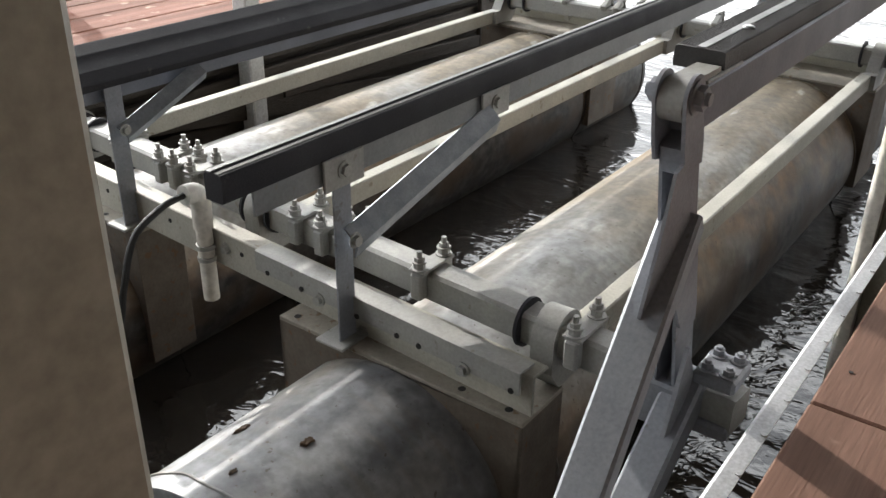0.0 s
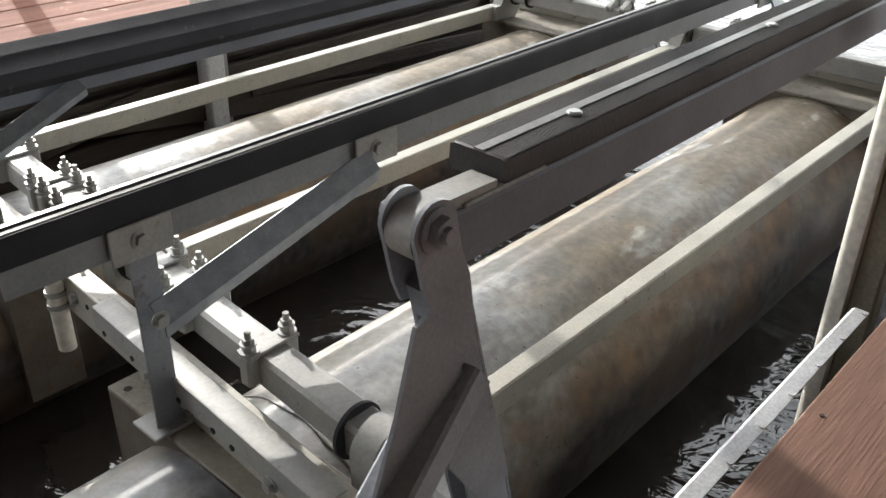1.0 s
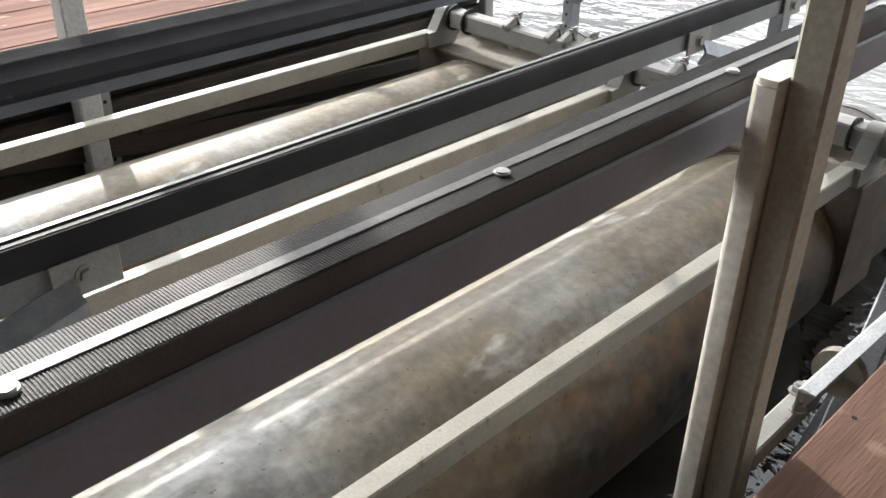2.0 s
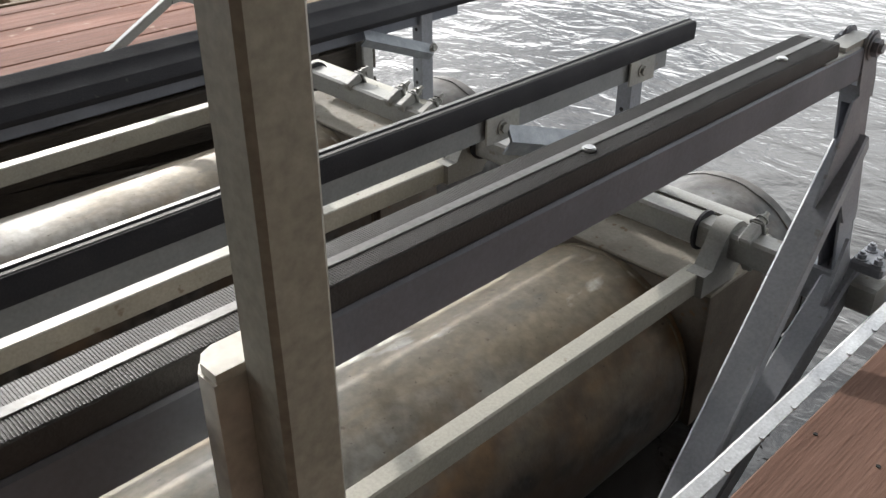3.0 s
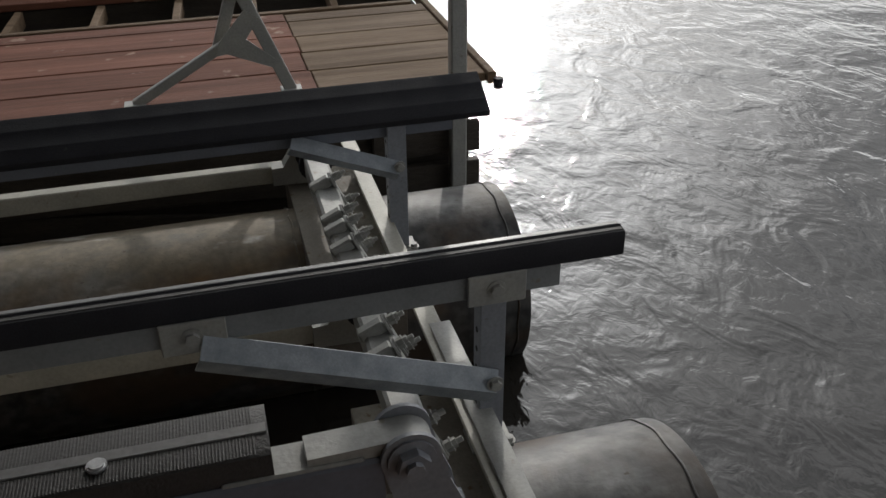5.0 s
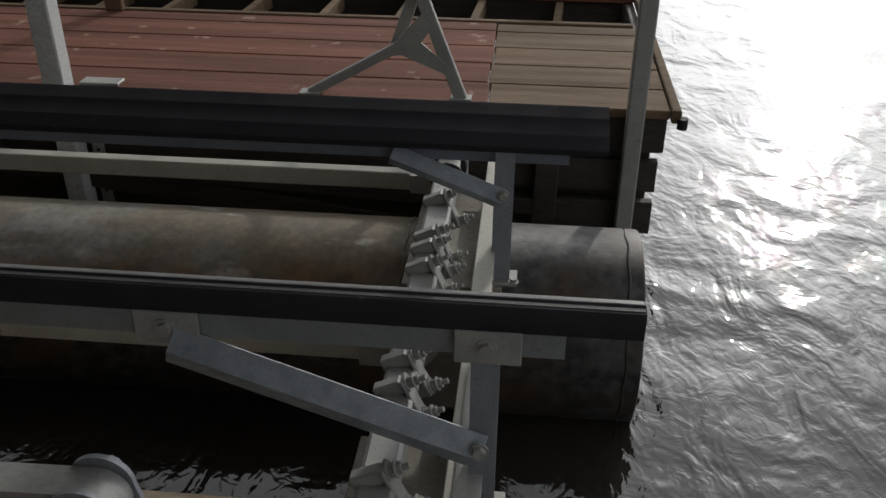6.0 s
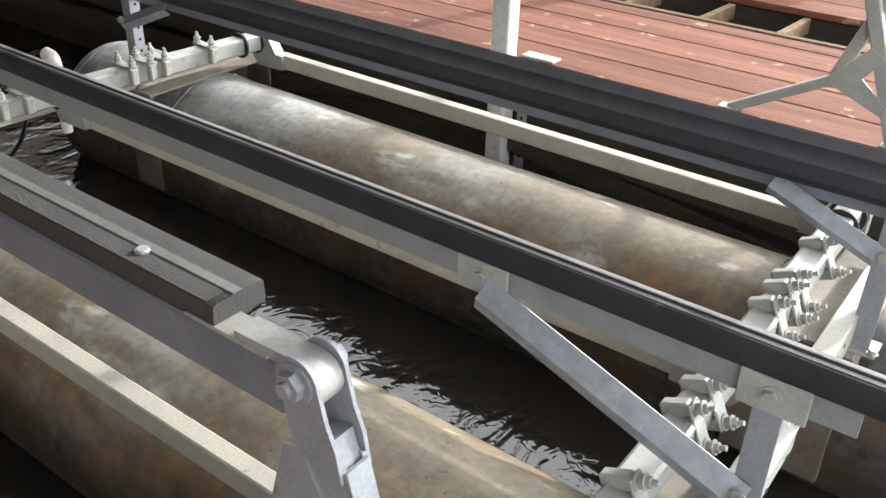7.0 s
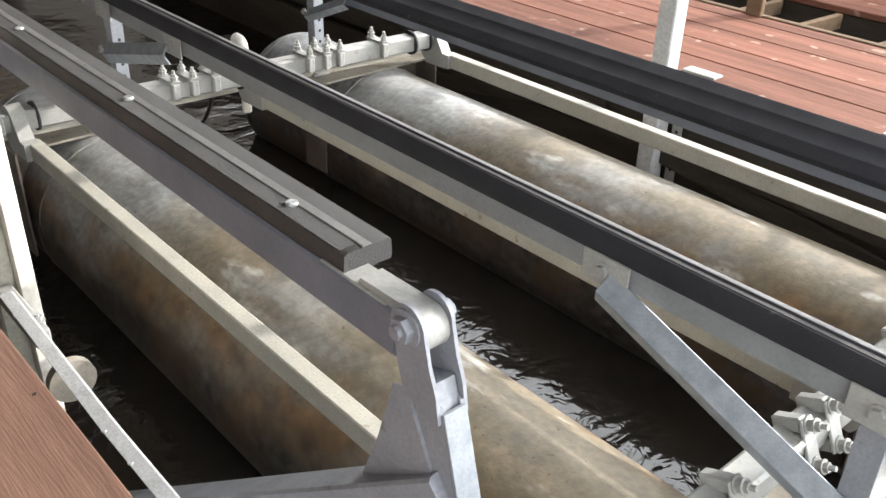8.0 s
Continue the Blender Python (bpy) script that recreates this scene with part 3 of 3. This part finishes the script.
def arm(xb):
    """Fork head round the pin at xb, tapered post, raking strut and lever that run down into the water."""
    a = thing("lift_arm", "galvanised lifting arm with forked head and raking strut", "lift arm", "lifting arms")
    dx = 0.16
    near, far = ARM_Y - FORK, ARM_Y + FORK
    for y0, y1 in ((near, near + 0.006), (far - 0.006, far)):
        head = [(xb + 0.034 * math.cos(t), 1.152 + 0.034 * math.sin(t)) for t in [radians(v) for v in range(0, 181, 15)]]
        outline = head + [(xb - 0.016, 1.075), (xb - 0.004, 1.045), (xb + 0.066, 1.03), (xb + 0.058, 1.075), (xb + 0.044, 1.11)]
        part("fork_plate", plate(B(), outline, "y", y0, y1), GALV_BLUE, a)
    for s in (-1, 1):
        part("pin_bolt", bolt(B(), (xb, ARM_Y + s * (FORK + 0.0005), 1.152), (0, s, 0), 0.019, 0.012, 0.010), GALV_BLUE, a)
    part("sleeve", sweep(B(), rect(0.040, 0.05, 0.003), (xb + 0.022, ARM_Y, 1.075), (xb + 0.036, ARM_Y, 1.03), (1, 0, 0.28)), GALV_BLUE, a)
    # channel post, open towards the strut
    for y0, y1 in ((near + 0.0065, near + 0.0125), (far - 0.0125, far - 0.0065)):
        outline = [(xb + 0.004, 1.06), (xb + 0.062, 1.05), (xb + 0.098, 0.91), (xb + 0.15, 0.735), (xb + 0.195, 0.545), (xb + 0.125, 0.545), (xb + 0.08, 0.715), (xb + 0.044, 0.89)]
        part("post_plate", plate(B(), outline, "y", y0, y1), GALV_BLUE, a)
    line = [(xb + 0.066, 1.045), (xb + 0.102, 0.91), (xb + 0.154, 0.735), (xb + 0.199, 0.55)]
    for (xa, za), (xc, zc) in zip(line, line[1:]):
        part("front_plate", sweep(B(), rect(2 * FORK - 0.013, 0.006, 0.001), (xa, ARM_Y, za), (xc, ARM_Y, zc), (1, 0, 0.3)), GALV_NEW, a)
    # raking strut on the dock side of the post, and the blade that ties the two together
    k, low = 0.75, xb - 0.95
    part("strut", sweep(B(), rect(0.068, 0.052, 0.005), (xb + 0.075, ARM_Y - 0.006, 0.867 + k * 0.075), (low, ARM_Y - 0.14, 0.867 - k * 0.95)), GALV_BLUE, a)
    blade = [(xb - 0.002, 1.05), (xb + 0.05, 0.945), (xb + 0.055, 0.88), (xb - 0.09, 0.79), (xb - 0.102, 0.826), (xb - 0.062, 0.93), (xb - 0.03, 1.042)]
    part("gusset", plate(B(), blade, "y", near + 0.0002, near + 0.0062), GALV_BLUE, a)
    part("tie_plate", plate(B(), [(xb + 0.045, 0.89), (xb + 0.10, 0.90), (xb + 0.15, 0.735), (xb + 0.155, 0.70), (xb + 0.085, 0.715), (xb + 0.03, 0.80)], "y", near + 0.0002, near + 0.0061), GALV_BLUE, a)
    part("web", sweep(B(), rect(0.026, 0.006, 0.001), (xb + 0.03, ARM_Y, 0.90), (xb + 0.085, ARM_Y, 0.80), (1, 0, 0.5)), GALV_BLUE, a)
    part("rib_plate", plate(B(), [(xb + 0.09, 0.68), (xb + 0.135, 0.60), (xb + 0.10, 0.50), (xb + 0.03, 0.52)], "y", near - 0.020, near - 0.012), GALV_BLUE, a)
    part("lever", sweep(B(), rect(0.07, 0.065, 0.006), (xb + 0.17, ARM_Y - 0.03, 0.56), (low + 0.1, ARM_Y - 0.03, 0.56 - k * 1.02)), GALV_BLUE, a)
    # clamp block under the arm's foot, on the tube's end
    part("clamp_block", box(B(), xb + dx - 0.02, xb + dx + 0.075, 0.505, 0.585, 0.575, 0.605, 0.006), GALV_BLUE, a)
    part("clamp_block", box(B(), xb + dx - 0.02, xb + dx + 0.075, 0.505, 0.585, 0.47, 0.50, 0.006), GALV_BLUE, a)
    for px in (0.0, 0.055):
        for py in (0.525, 0.565):
            part("u_bolt", bolt(B(), (xb + dx + px, py, 0.605), (0, 0, 1), 0.0115, 0.011, 0.009), GALV_BLUE, a)
    part("foot", box(B(), xb + dx - 0.05, xb + dx + 0.05, ARM_Y - 0.05, ARM_Y + 0.05, 0.47, 0.57, 0.006), GALV_BLUE, a)
    return a


PIN_A, PIN_B = 1.446, 4.302
arm(PIN_A)
arm(PIN_B)

walk_bunk = thing("walk_bunk", "ribbed grey rubber tread on a steel bar over the arms", "bunk rail")
part("bar", sweep(B(), rect(0.050, 0.072, 0.004), (PIN_A + 0.03, ARM_Y, 1.122), (PIN_B - 0.03, ARM_Y, 1.122)), GALV_DARK, walk_bunk)
for xb, s in ((PIN_A, 1), (PIN_B, -1)):
    nose = [(xb + s * 0.11, 1.150), (xb + s * 0.11, 1.172)]
    nose += [(xb - s * 0.032 * math.sin(t), 1.143 + 0.032 * math.cos(t)) for t in [radians(v) for v in range(0, 181, 12)]]
    nose += [(xb + s * 0.05, 1.09), (xb + s * 0.05, 1.16)]
    part("clevis", plate(B(), nose, "y", ARM_Y - 0.0195, ARM_Y + 0.0195), GALV, walk_bunk)
    part("cap_plate", box(B(), min(xb + s * 0.05, xb + s * 0.2), max(xb + s * 0.05, xb + s * 0.2), ARM_Y - 0.024, ARM_Y + 0.024, 1.157, 1.1625, 0.002), GALV, walk_bunk)
pad = part("tread", sweep(B(), [(-0.041, -0.02), (0.041, -0.02), (0.043, -0.012), (0.041, 0.012), (0.036, 0.014), (-0.036, 0.014), (-0.041, 0.012), (-0.043, -0.012)], (1.568, PAD_Y, 1.177), (4.157, PAD_Y, 1.177)), RUBBER_GREY, walk_bunk)
bm = B()
for side in (-1, 1):
    for i in range(740):
        x = 1.575 + i * 0.00347
        y0, y1 = sorted((PAD_Y + side * 0.008, PAD_Y + side * 0.039))
        vs = [bm.verts.new(q) for q in ((x, y0, 1.1908), (x + 0.0022, y0, 1.1908), (x + 0.0022, y1, 1.1908), (x, y1, 1.1908), (x + 0.0005, y0, 1.1917), (x + 0.0017, y0, 1.1917), (x + 0.0017, y1, 1.1917), (x + 0.0005, y1, 1.1917))]
        for f in ((4, 5, 6, 7), (0, 1, 5, 4), (1, 2, 6, 5), (2, 3, 7, 6), (3, 0, 4, 7)):
            bm.faces.new([vs[k] for k in f])
tagged(part("rib", bm, RUBBER_GREY, walk_bunk), kind="stuff")
part("centre_strip", sweep(B(), rect(0.016, 0.003, 0.001), (1.57, PAD_Y, 1.1915), (4.155, PAD_Y, 1.1915)), STRIPE, walk_bunk, "pale grey strip")
for x in (1.744, 2.325, 2.857, 3.426, 3.985):
    part("screw", sweep(sweep(B(), circle(0.0105, 16), (x, PAD_Y - 0.013, 1.19), (x, PAD_Y - 0.013, 1.1945), (1, 0, 0)), circle(0.008, 16), (x, PAD_Y - 0.013, 1.1945), (x, PAD_Y - 0.013, 1.1965), (1, 0, 0)), ALU, walk_bunk)


# ---- middle and far bunks on posts ----
def holed_post(name, x, y, z0, z1, parent, w=0.055):
    """An angle post: a plain leg to the dock, and a row of holes in the leg that faces the slip's middle."""
    s = 1 if x < 3 else -1
    xs = sorted((x + s * (w / 2 - 0.006), x + s * w / 2))
    bm = box(B(), x - w / 2, x + w / 2, y - 0.02, y - 0.014, z0, z1, 0.001)
    p = part(name, box(bm, xs[0], xs[1], y - 0.0141, y + 0.03, z0, z1, 0.001), GALV_BLUE, parent)
    k = z0 + 0.05
    while k < z1 - 0.05:
        part("hole", sweep(B(), circle(0.007, 10), (x + s * (w / 2 - 0.001), y + 0.008, k), (x + s * (w / 2 + 0.0007), y + 0.008, k), (0, 0, 1)), BORE, p)
        k += 0.05
    part("foot_plate", box(B(), x - 0.05, x + 0.05, y - 0.045, y + 0.04, 0.3955, 0.404, 0.002), GALV, p)
    part("bolt", bolt(B(), (x + 0.04, y - 0.03, 0.404), (0, 0, 1), 0.011, 0.01), GALV, p)
    return p


def brace_profile(s, h):
    """An angle with its corner turned to the dock: two legs that meet in a ridge."""
    return [(s * a, b) for a, b in ((-0.014, -0.008), (0.016, h * 0.72), (0.021, h * 0.72 - 0.002), (-0.006, -0.010), (0.010, -h), (0.005, -h - 0.002))]


B2_Y = 1.39
mid = thing("hull_bunk", "narrow bunk rail with black rubber cap on braced posts", "bunk rail", "hull bunks")
part("rubber_cap", sweep(B(), [(-0.022, -0.028), (0.024, -0.028), (0.026, -0.022), (0.026, 0.022), (0.022, 0.028), (0.004, 0.03), (0.0, 0.033), (-0.004, 0.03), (-0.018, 0.027), (-0.022, 0.022)], (1.19, B2_Y, 0.887), (4.937, B2_Y, 0.887)), RUBBER, mid)
# two thin strips on top, the one away from the dock paler
for dy in (0.0135, -0.0105):
    part("pale_edge", sweep(B(), rect(0.013, 0.003, 0.001), (1.192, B2_Y + dy, 0.9155), (4.935, B2_Y + dy, 0.9155)), STRIPE if dy > 0 else RUBBER_GREY, mid, "paler strip along the top of the rubber")
part("steel_rail", sweep(B(), ell(-0.042, 0.055, 0.006), (1.27, B2_Y - 0.018, 0.858), (4.80, B2_Y - 0.018, 0.858), (0, 0, 1)), GALV_MID, mid)
for x in (1.511, 2.09, 4.05, 4.656):
    part("joint_plate", box(B(), x - 0.06, x + 0.065, B2_Y - 0.0315, B2_Y - 0.0245, 0.79, 0.862, 0.002), GALV, mid)
    part("bolt", bolt(B(), (x, B2_Y - 0.0315, 0.828), (0, -1, 0), 0.014, 0.009), GALV, mid)
for x, px in ((1.515, 2.07), (4.655, 4.06)):
    holed_post("post", x, B2_Y, 0.404, 0.80, mid)
    part("brace", sweep(B(), brace_profile(1 if px > x else -1, 0.045), (px, B2_Y - 0.046, 0.80), (x, B2_Y - 0.046, 0.585 if px < x else 0.66)), GALV_NEW, mid, "bright galvanised brace")
    part("bolt", bolt(B(), (x - 0.005, B2_Y - 0.055, 0.60 if px < x else 0.67), (0, -1, 0), 0.013, 0.01), GALV, mid)

B3_Y = 2.30
wide = thing("hull_bunk", "wide tilted bunk board with grooved black rubber", "bunk rail", "hull bunks")
grooves = [(-0.078, -0.012), (0.078, -0.012), (0.08, 0.0), (0.076, 0.010), (0.066, 0.012)]
for g in (0.03, -0.03):
    grooves += [(g + 0.006, 0.012), (g + 0.002, 0.0132), (g - 0.002, 0.0132), (g - 0.006, 0.012)]
grooves += [(-0.066, 0.012), (-0.076, 0.010), (-0.08, 0.0)]
part("rubber_board", sweep(B(), grooves, (1.2, B3_Y + 0.02, 0.868), (4.93, B3_Y + 0.02, 0.868), (0, -0.49, 0.87)), RUBBER, wide)
part("back_rail", sweep(B(), ell(-0.05, 0.06, 0.006), (1.3, B3_Y - 0.0, 0.832), (4.83, B3_Y - 0.0, 0.832), (0, 0, 1)), GALV_DARK, wide)
for x, px in ((1.595, 1.89), (4.655, 4.345)):
    holed_post("post", x, B3_Y, 0.404, 0.82, wide)
    part("brace", sweep(B(), brace_profile(1 if px > x else -1, 0.032), (px, B3_Y - 0.04, 0.80), (x, B3_Y - 0.044, 0.68)), GALV_NEW, wide, "bright galvanised brace")
    part("bolt", bolt(B(), (x, B3_Y - 0.05, 0.695), (0, -1, 0), 0.012, 0.01), GALV, wide)

# ---- drain pipe and hose ----
drain = thing("drain_pipe", "white plastic pipe strapped to the angle iron", "pipe")
px, py = 1.572, 1.93
part("pipe", sweep(B(), circle(0.022, 20), (px, py, 0.285), (px, py, 0.57), (1, 0, 0)), PVC, drain)
part("elbow", rod(B(), bent([(px, py, 0.53), (px, py, 0.58), (px - 0.015, py, 0.605), (px - 0.05, py, 0.61)], 6), 0.027, 18), PVC, drain)
part("collar", sweep(B(), circle(0.026, 20), (px, py, 0.50), (px, py, 0.555), (1, 0, 0)), PVC, drain)
for z in (0.44, 0.405):
    part("strap", sweep(B(), circle(0.026, 20), (px, py, z), (px, py, z + 0.012), (1, 0, 0)), GALV, drain, "metal pipe strap")
hose = thing("hose", "black hose hanging from the drain pipe", "hose")
part("tube", rod(B(), bent([(1.522, py, 0.61), (1.45, py, 0.60), (1.36, py, 0.55), (1.31, py, 0.43), (1.28, py, 0.33), (1.18, py, 0.15), (1.03, py - 0.01, 0.0), (0.85, py - 0.05, -0.19), (0.7, py - 0.1, -0.26)], 8), 0.009, 10), HOSE, hose)

# ---- frame on the far dock's edge ----
tri = thing("braced_frame", "grey steel frame with splayed legs on the far dock", "steel frame")
TY = FAR_Y + 0.035
part("upright", sweep(B(), rect(0.048, 0.03, 0.004), (4.455, TY, FAR_DECK_Z), (4.05, TY, 1.62), (0, 1, 0)), GALV, tri)
part("second_upright", sweep(B(), rect(0.045, 0.03, 0.004), (4.20, TY + 0.032, 0.755), (4.375, TY + 0.032, 1.25), (0, 1, 0)), GALV, tri)
part("leg", sweep(B(), rect(0.036, 0.03, 0.004), (3.87, TY, FAR_DECK_Z), (4.22, TY, 0.778), (0, 1, 0)), GALV, tri)
part("gusset", plate(B(), [(4.19, 0.745), (4.23, 0.75), (4.40, 0.68), (4.405, 0.715), (4.305, 0.80), (4.36, 0.875), (4.31, 0.91), (4.2, 0.79)], "y", TY - 0.022, TY - 0.0155), GALV, tri)
for x in (3.87, 4.455):
    part("foot", box(B(), x - 0.04, x + 0.04, TY - 0.03, TY + 0.03, FAR_DECK_Z, FAR_DECK_Z + 0.006, 0.002), GALV, tri)

# ---- far away things ----
boat = thing("boat", "white gelcoat boat hull beyond the far dock", "boat")
bm = B()
sec = [(0.0, 1.3), (0.03, 0.75), (0.06, 0.45), (0.25, 0.1), (0.7, -0.5), (1.8, -0.55), (1.8, 1.3)]
plate(bm, [(6.0 + a, b) for a, b in sec], "x", -3.0, 3.9)
part("hull", bm, GELCOAT, boat)
pot = thing("plant_pot", "brown glazed round pot on the far deck", "pot")
bm = B()
rings = [(0.09, 0.0), (0.115, 0.03), (0.14, 0.12), (0.145, 0.2), (0.13, 0.26), (0.14, 0.29), (0.12, 0.29), (0.11, 0.2), (0.0, 0.18)]
prev = None
for r, z in rings:
    cur = [bm.verts.new((4.95 + max(r, 0.001) * math.cos(k * math.pi / 14), 5.1 + max(r, 0.001) * math.sin(k * math.pi / 14), FAR_DECK_Z + z)) for k in range(28)]
    if prev:
        for k in range(28):
            bm.faces.new((prev[k], prev[(k + 1) % 28], cur[(k + 1) % 28], cur[k]))
    else:
        bm.faces.new(cur)
    prev = cur
part("pot", bm, CLAY, pot)

# ---- small marks and clutter ----
def blotch(x, y, r, name, label, parent_seed, zoff=0.0015):
    """An irregular thin crust of rust lying on a tank's crown."""
    g = random.Random(parent_seed)
    bm = B()
    n = 22
    yc = TANK_Y[0] if y < 2 else TANK_Y[1]

    def on(px, py, lift):
        d = py - yc
        return (px, py, TANK_Z + math.sqrt(max(TANK_R ** 2 - d * d, 0)) + lift)

    rim = []
    for k in range(n):
        a = 2 * math.pi * k / n
        q = r * (0.6 + 0.5 * g.random())
        rim.append((x + q * 1.5 * math.cos(a), y + q * 0.8 * math.sin(a)))
    low = [bm.verts.new(on(p, q, 0.0006)) for p, q in rim]
    top = [bm.verts.new(on(x + (p - x) * 0.8, y + (q - y) * 0.8, 0.003 + 0.002 * g.random())) for p, q in rim]
    mid_v = bm.verts.new(on(x, y, 0.002))
    for k in range(n):
        m = (k + 1) % n
        bm.faces.new((low[k], low[m], top[m], top[k]))
        bm.faces.new((top[k], top[m], mid_v))
    return tagged(part(name, bm, RUST), label, "rust spot")


RUST = material("flaking dark rust", (0.12, 0.07, 0.035), 0.9, 0, (0.04, 0.026, 0.018), 0.9, 40, 220, 0.6)
blotch(1.17, 1.36, 0.016, "rust_spot", "dark flaking rust spot on the tank's crown", 3)
blotch(1.20, 1.20, 0.013, "rust_spot", "dark flaking rust spot on the tank's crown", 5)
blotch(1.05, 1.25, 0.008, "rust_spot", "dark flaking rust spot on the tank's crown", 8)

# nail heads in the near deck
near_deck = bpy.data.objects["near_dock"]
g = random.Random(9)
nail_mesh = None
for i in range(14):
    for row in range(4):
        x = -0.3 + i * 0.41 + 0.02 * g.random()
        for dy in (0.035, 0.15):
            y = 0.385 - row * 0.197 - dy + 0.006 * g.random()
            if nail_mesh is None:
                n = part("nail", sweep(B(), circle(0.0045, 8), (0, 0, 0), (0, 0, 0.0012), (1, 0, 0)), BORE, near_deck)
                nail_mesh = n.data
            else:
                n = new("nail", nail_mesh)
                n.parent = near_deck
            n.location = (x, y, DECK_Z + 0.0002)

# sagging boards and braces under the far dock
under = thing("dock_brace", "dark weathered bracing boards under the far dock", "brace boards")
for p0, p1, w, h in (((2.3, 3.21, 0.30), (4.7, 3.23, -0.02), 0.025, 0.10), ((0.4, 3.21, -0.05), (2.6, 3.23, 0.33), 0.025, 0.09), ((3.1, 3.20, 0.26), (4.9, 3.22, 0.16), 0.02, 0.07), ((4.78, 3.22, -0.4), (4.8, 3.22, 0.42), 0.03, 0.09)):
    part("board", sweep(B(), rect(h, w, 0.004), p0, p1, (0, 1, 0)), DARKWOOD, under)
hanger = thing("dock_hanger", "perforated steel hanger beside the white post", "hanger")
part("bar", sweep(B(), rect(0.05, 0.006, 0.001), (2.99, 3.236, -0.2), (2.99, 3.236, 0.53), (0, 1, 0)), GALV, hanger)
for k in range(10):
    part("hole", sweep(B(), circle(0.008, 10), (2.99, 3.2328, -0.1 + 0.06 * k), (2.99, 3.2322, -0.1 + 0.06 * k), (0, 0, 1)), BORE, hanger)

# stub of a timber post where the deck boards are missing
stub_post = thing("deck_post", "weathered timber post on the bare joists", "post")
part("shaft", box(B(), 2.60, 2.69, 4.30, 4.339, FAR_DECK_Z, 1.65, 0.006), WORN, stub_post)

# far dock's end trim and corner
end_trim = tagged(part("end_trim", sweep(B(), rect(0.035, 0.05, 0.004), (5.262, 3.23, 0.563), (5.262, 5.8, 0.563)), WORN), "bare timber trim across the dock's end", "trim", kind="structure")
knob = thing("corner_knob", "dark round cap on the dock's corner", "cap")
part("cap", sweep(B(), circle(0.02, 16), (5.283, 3.215, 0.525), (5.283, 3.215, 0.565), (1, 0, 0)), RUBBER, knob)

# grey beams and bracing at the head of the slip
head_beam = thing("head_beam", "pale weathered beam across the head of the slip", "beam")
part("beam", sweep(B(), rect(0.06, 0.12, 0.005), (-1.9, 0.5, 0.30), (-1.6, 2.1, 0.36)), WORN, head_beam)
part("beam", sweep(B(), rect(0.05, 0.05, 0.005), (-1.9, 0.9, 0.30), (-2.5, 2.0, 0.5)), WORN, head_beam)
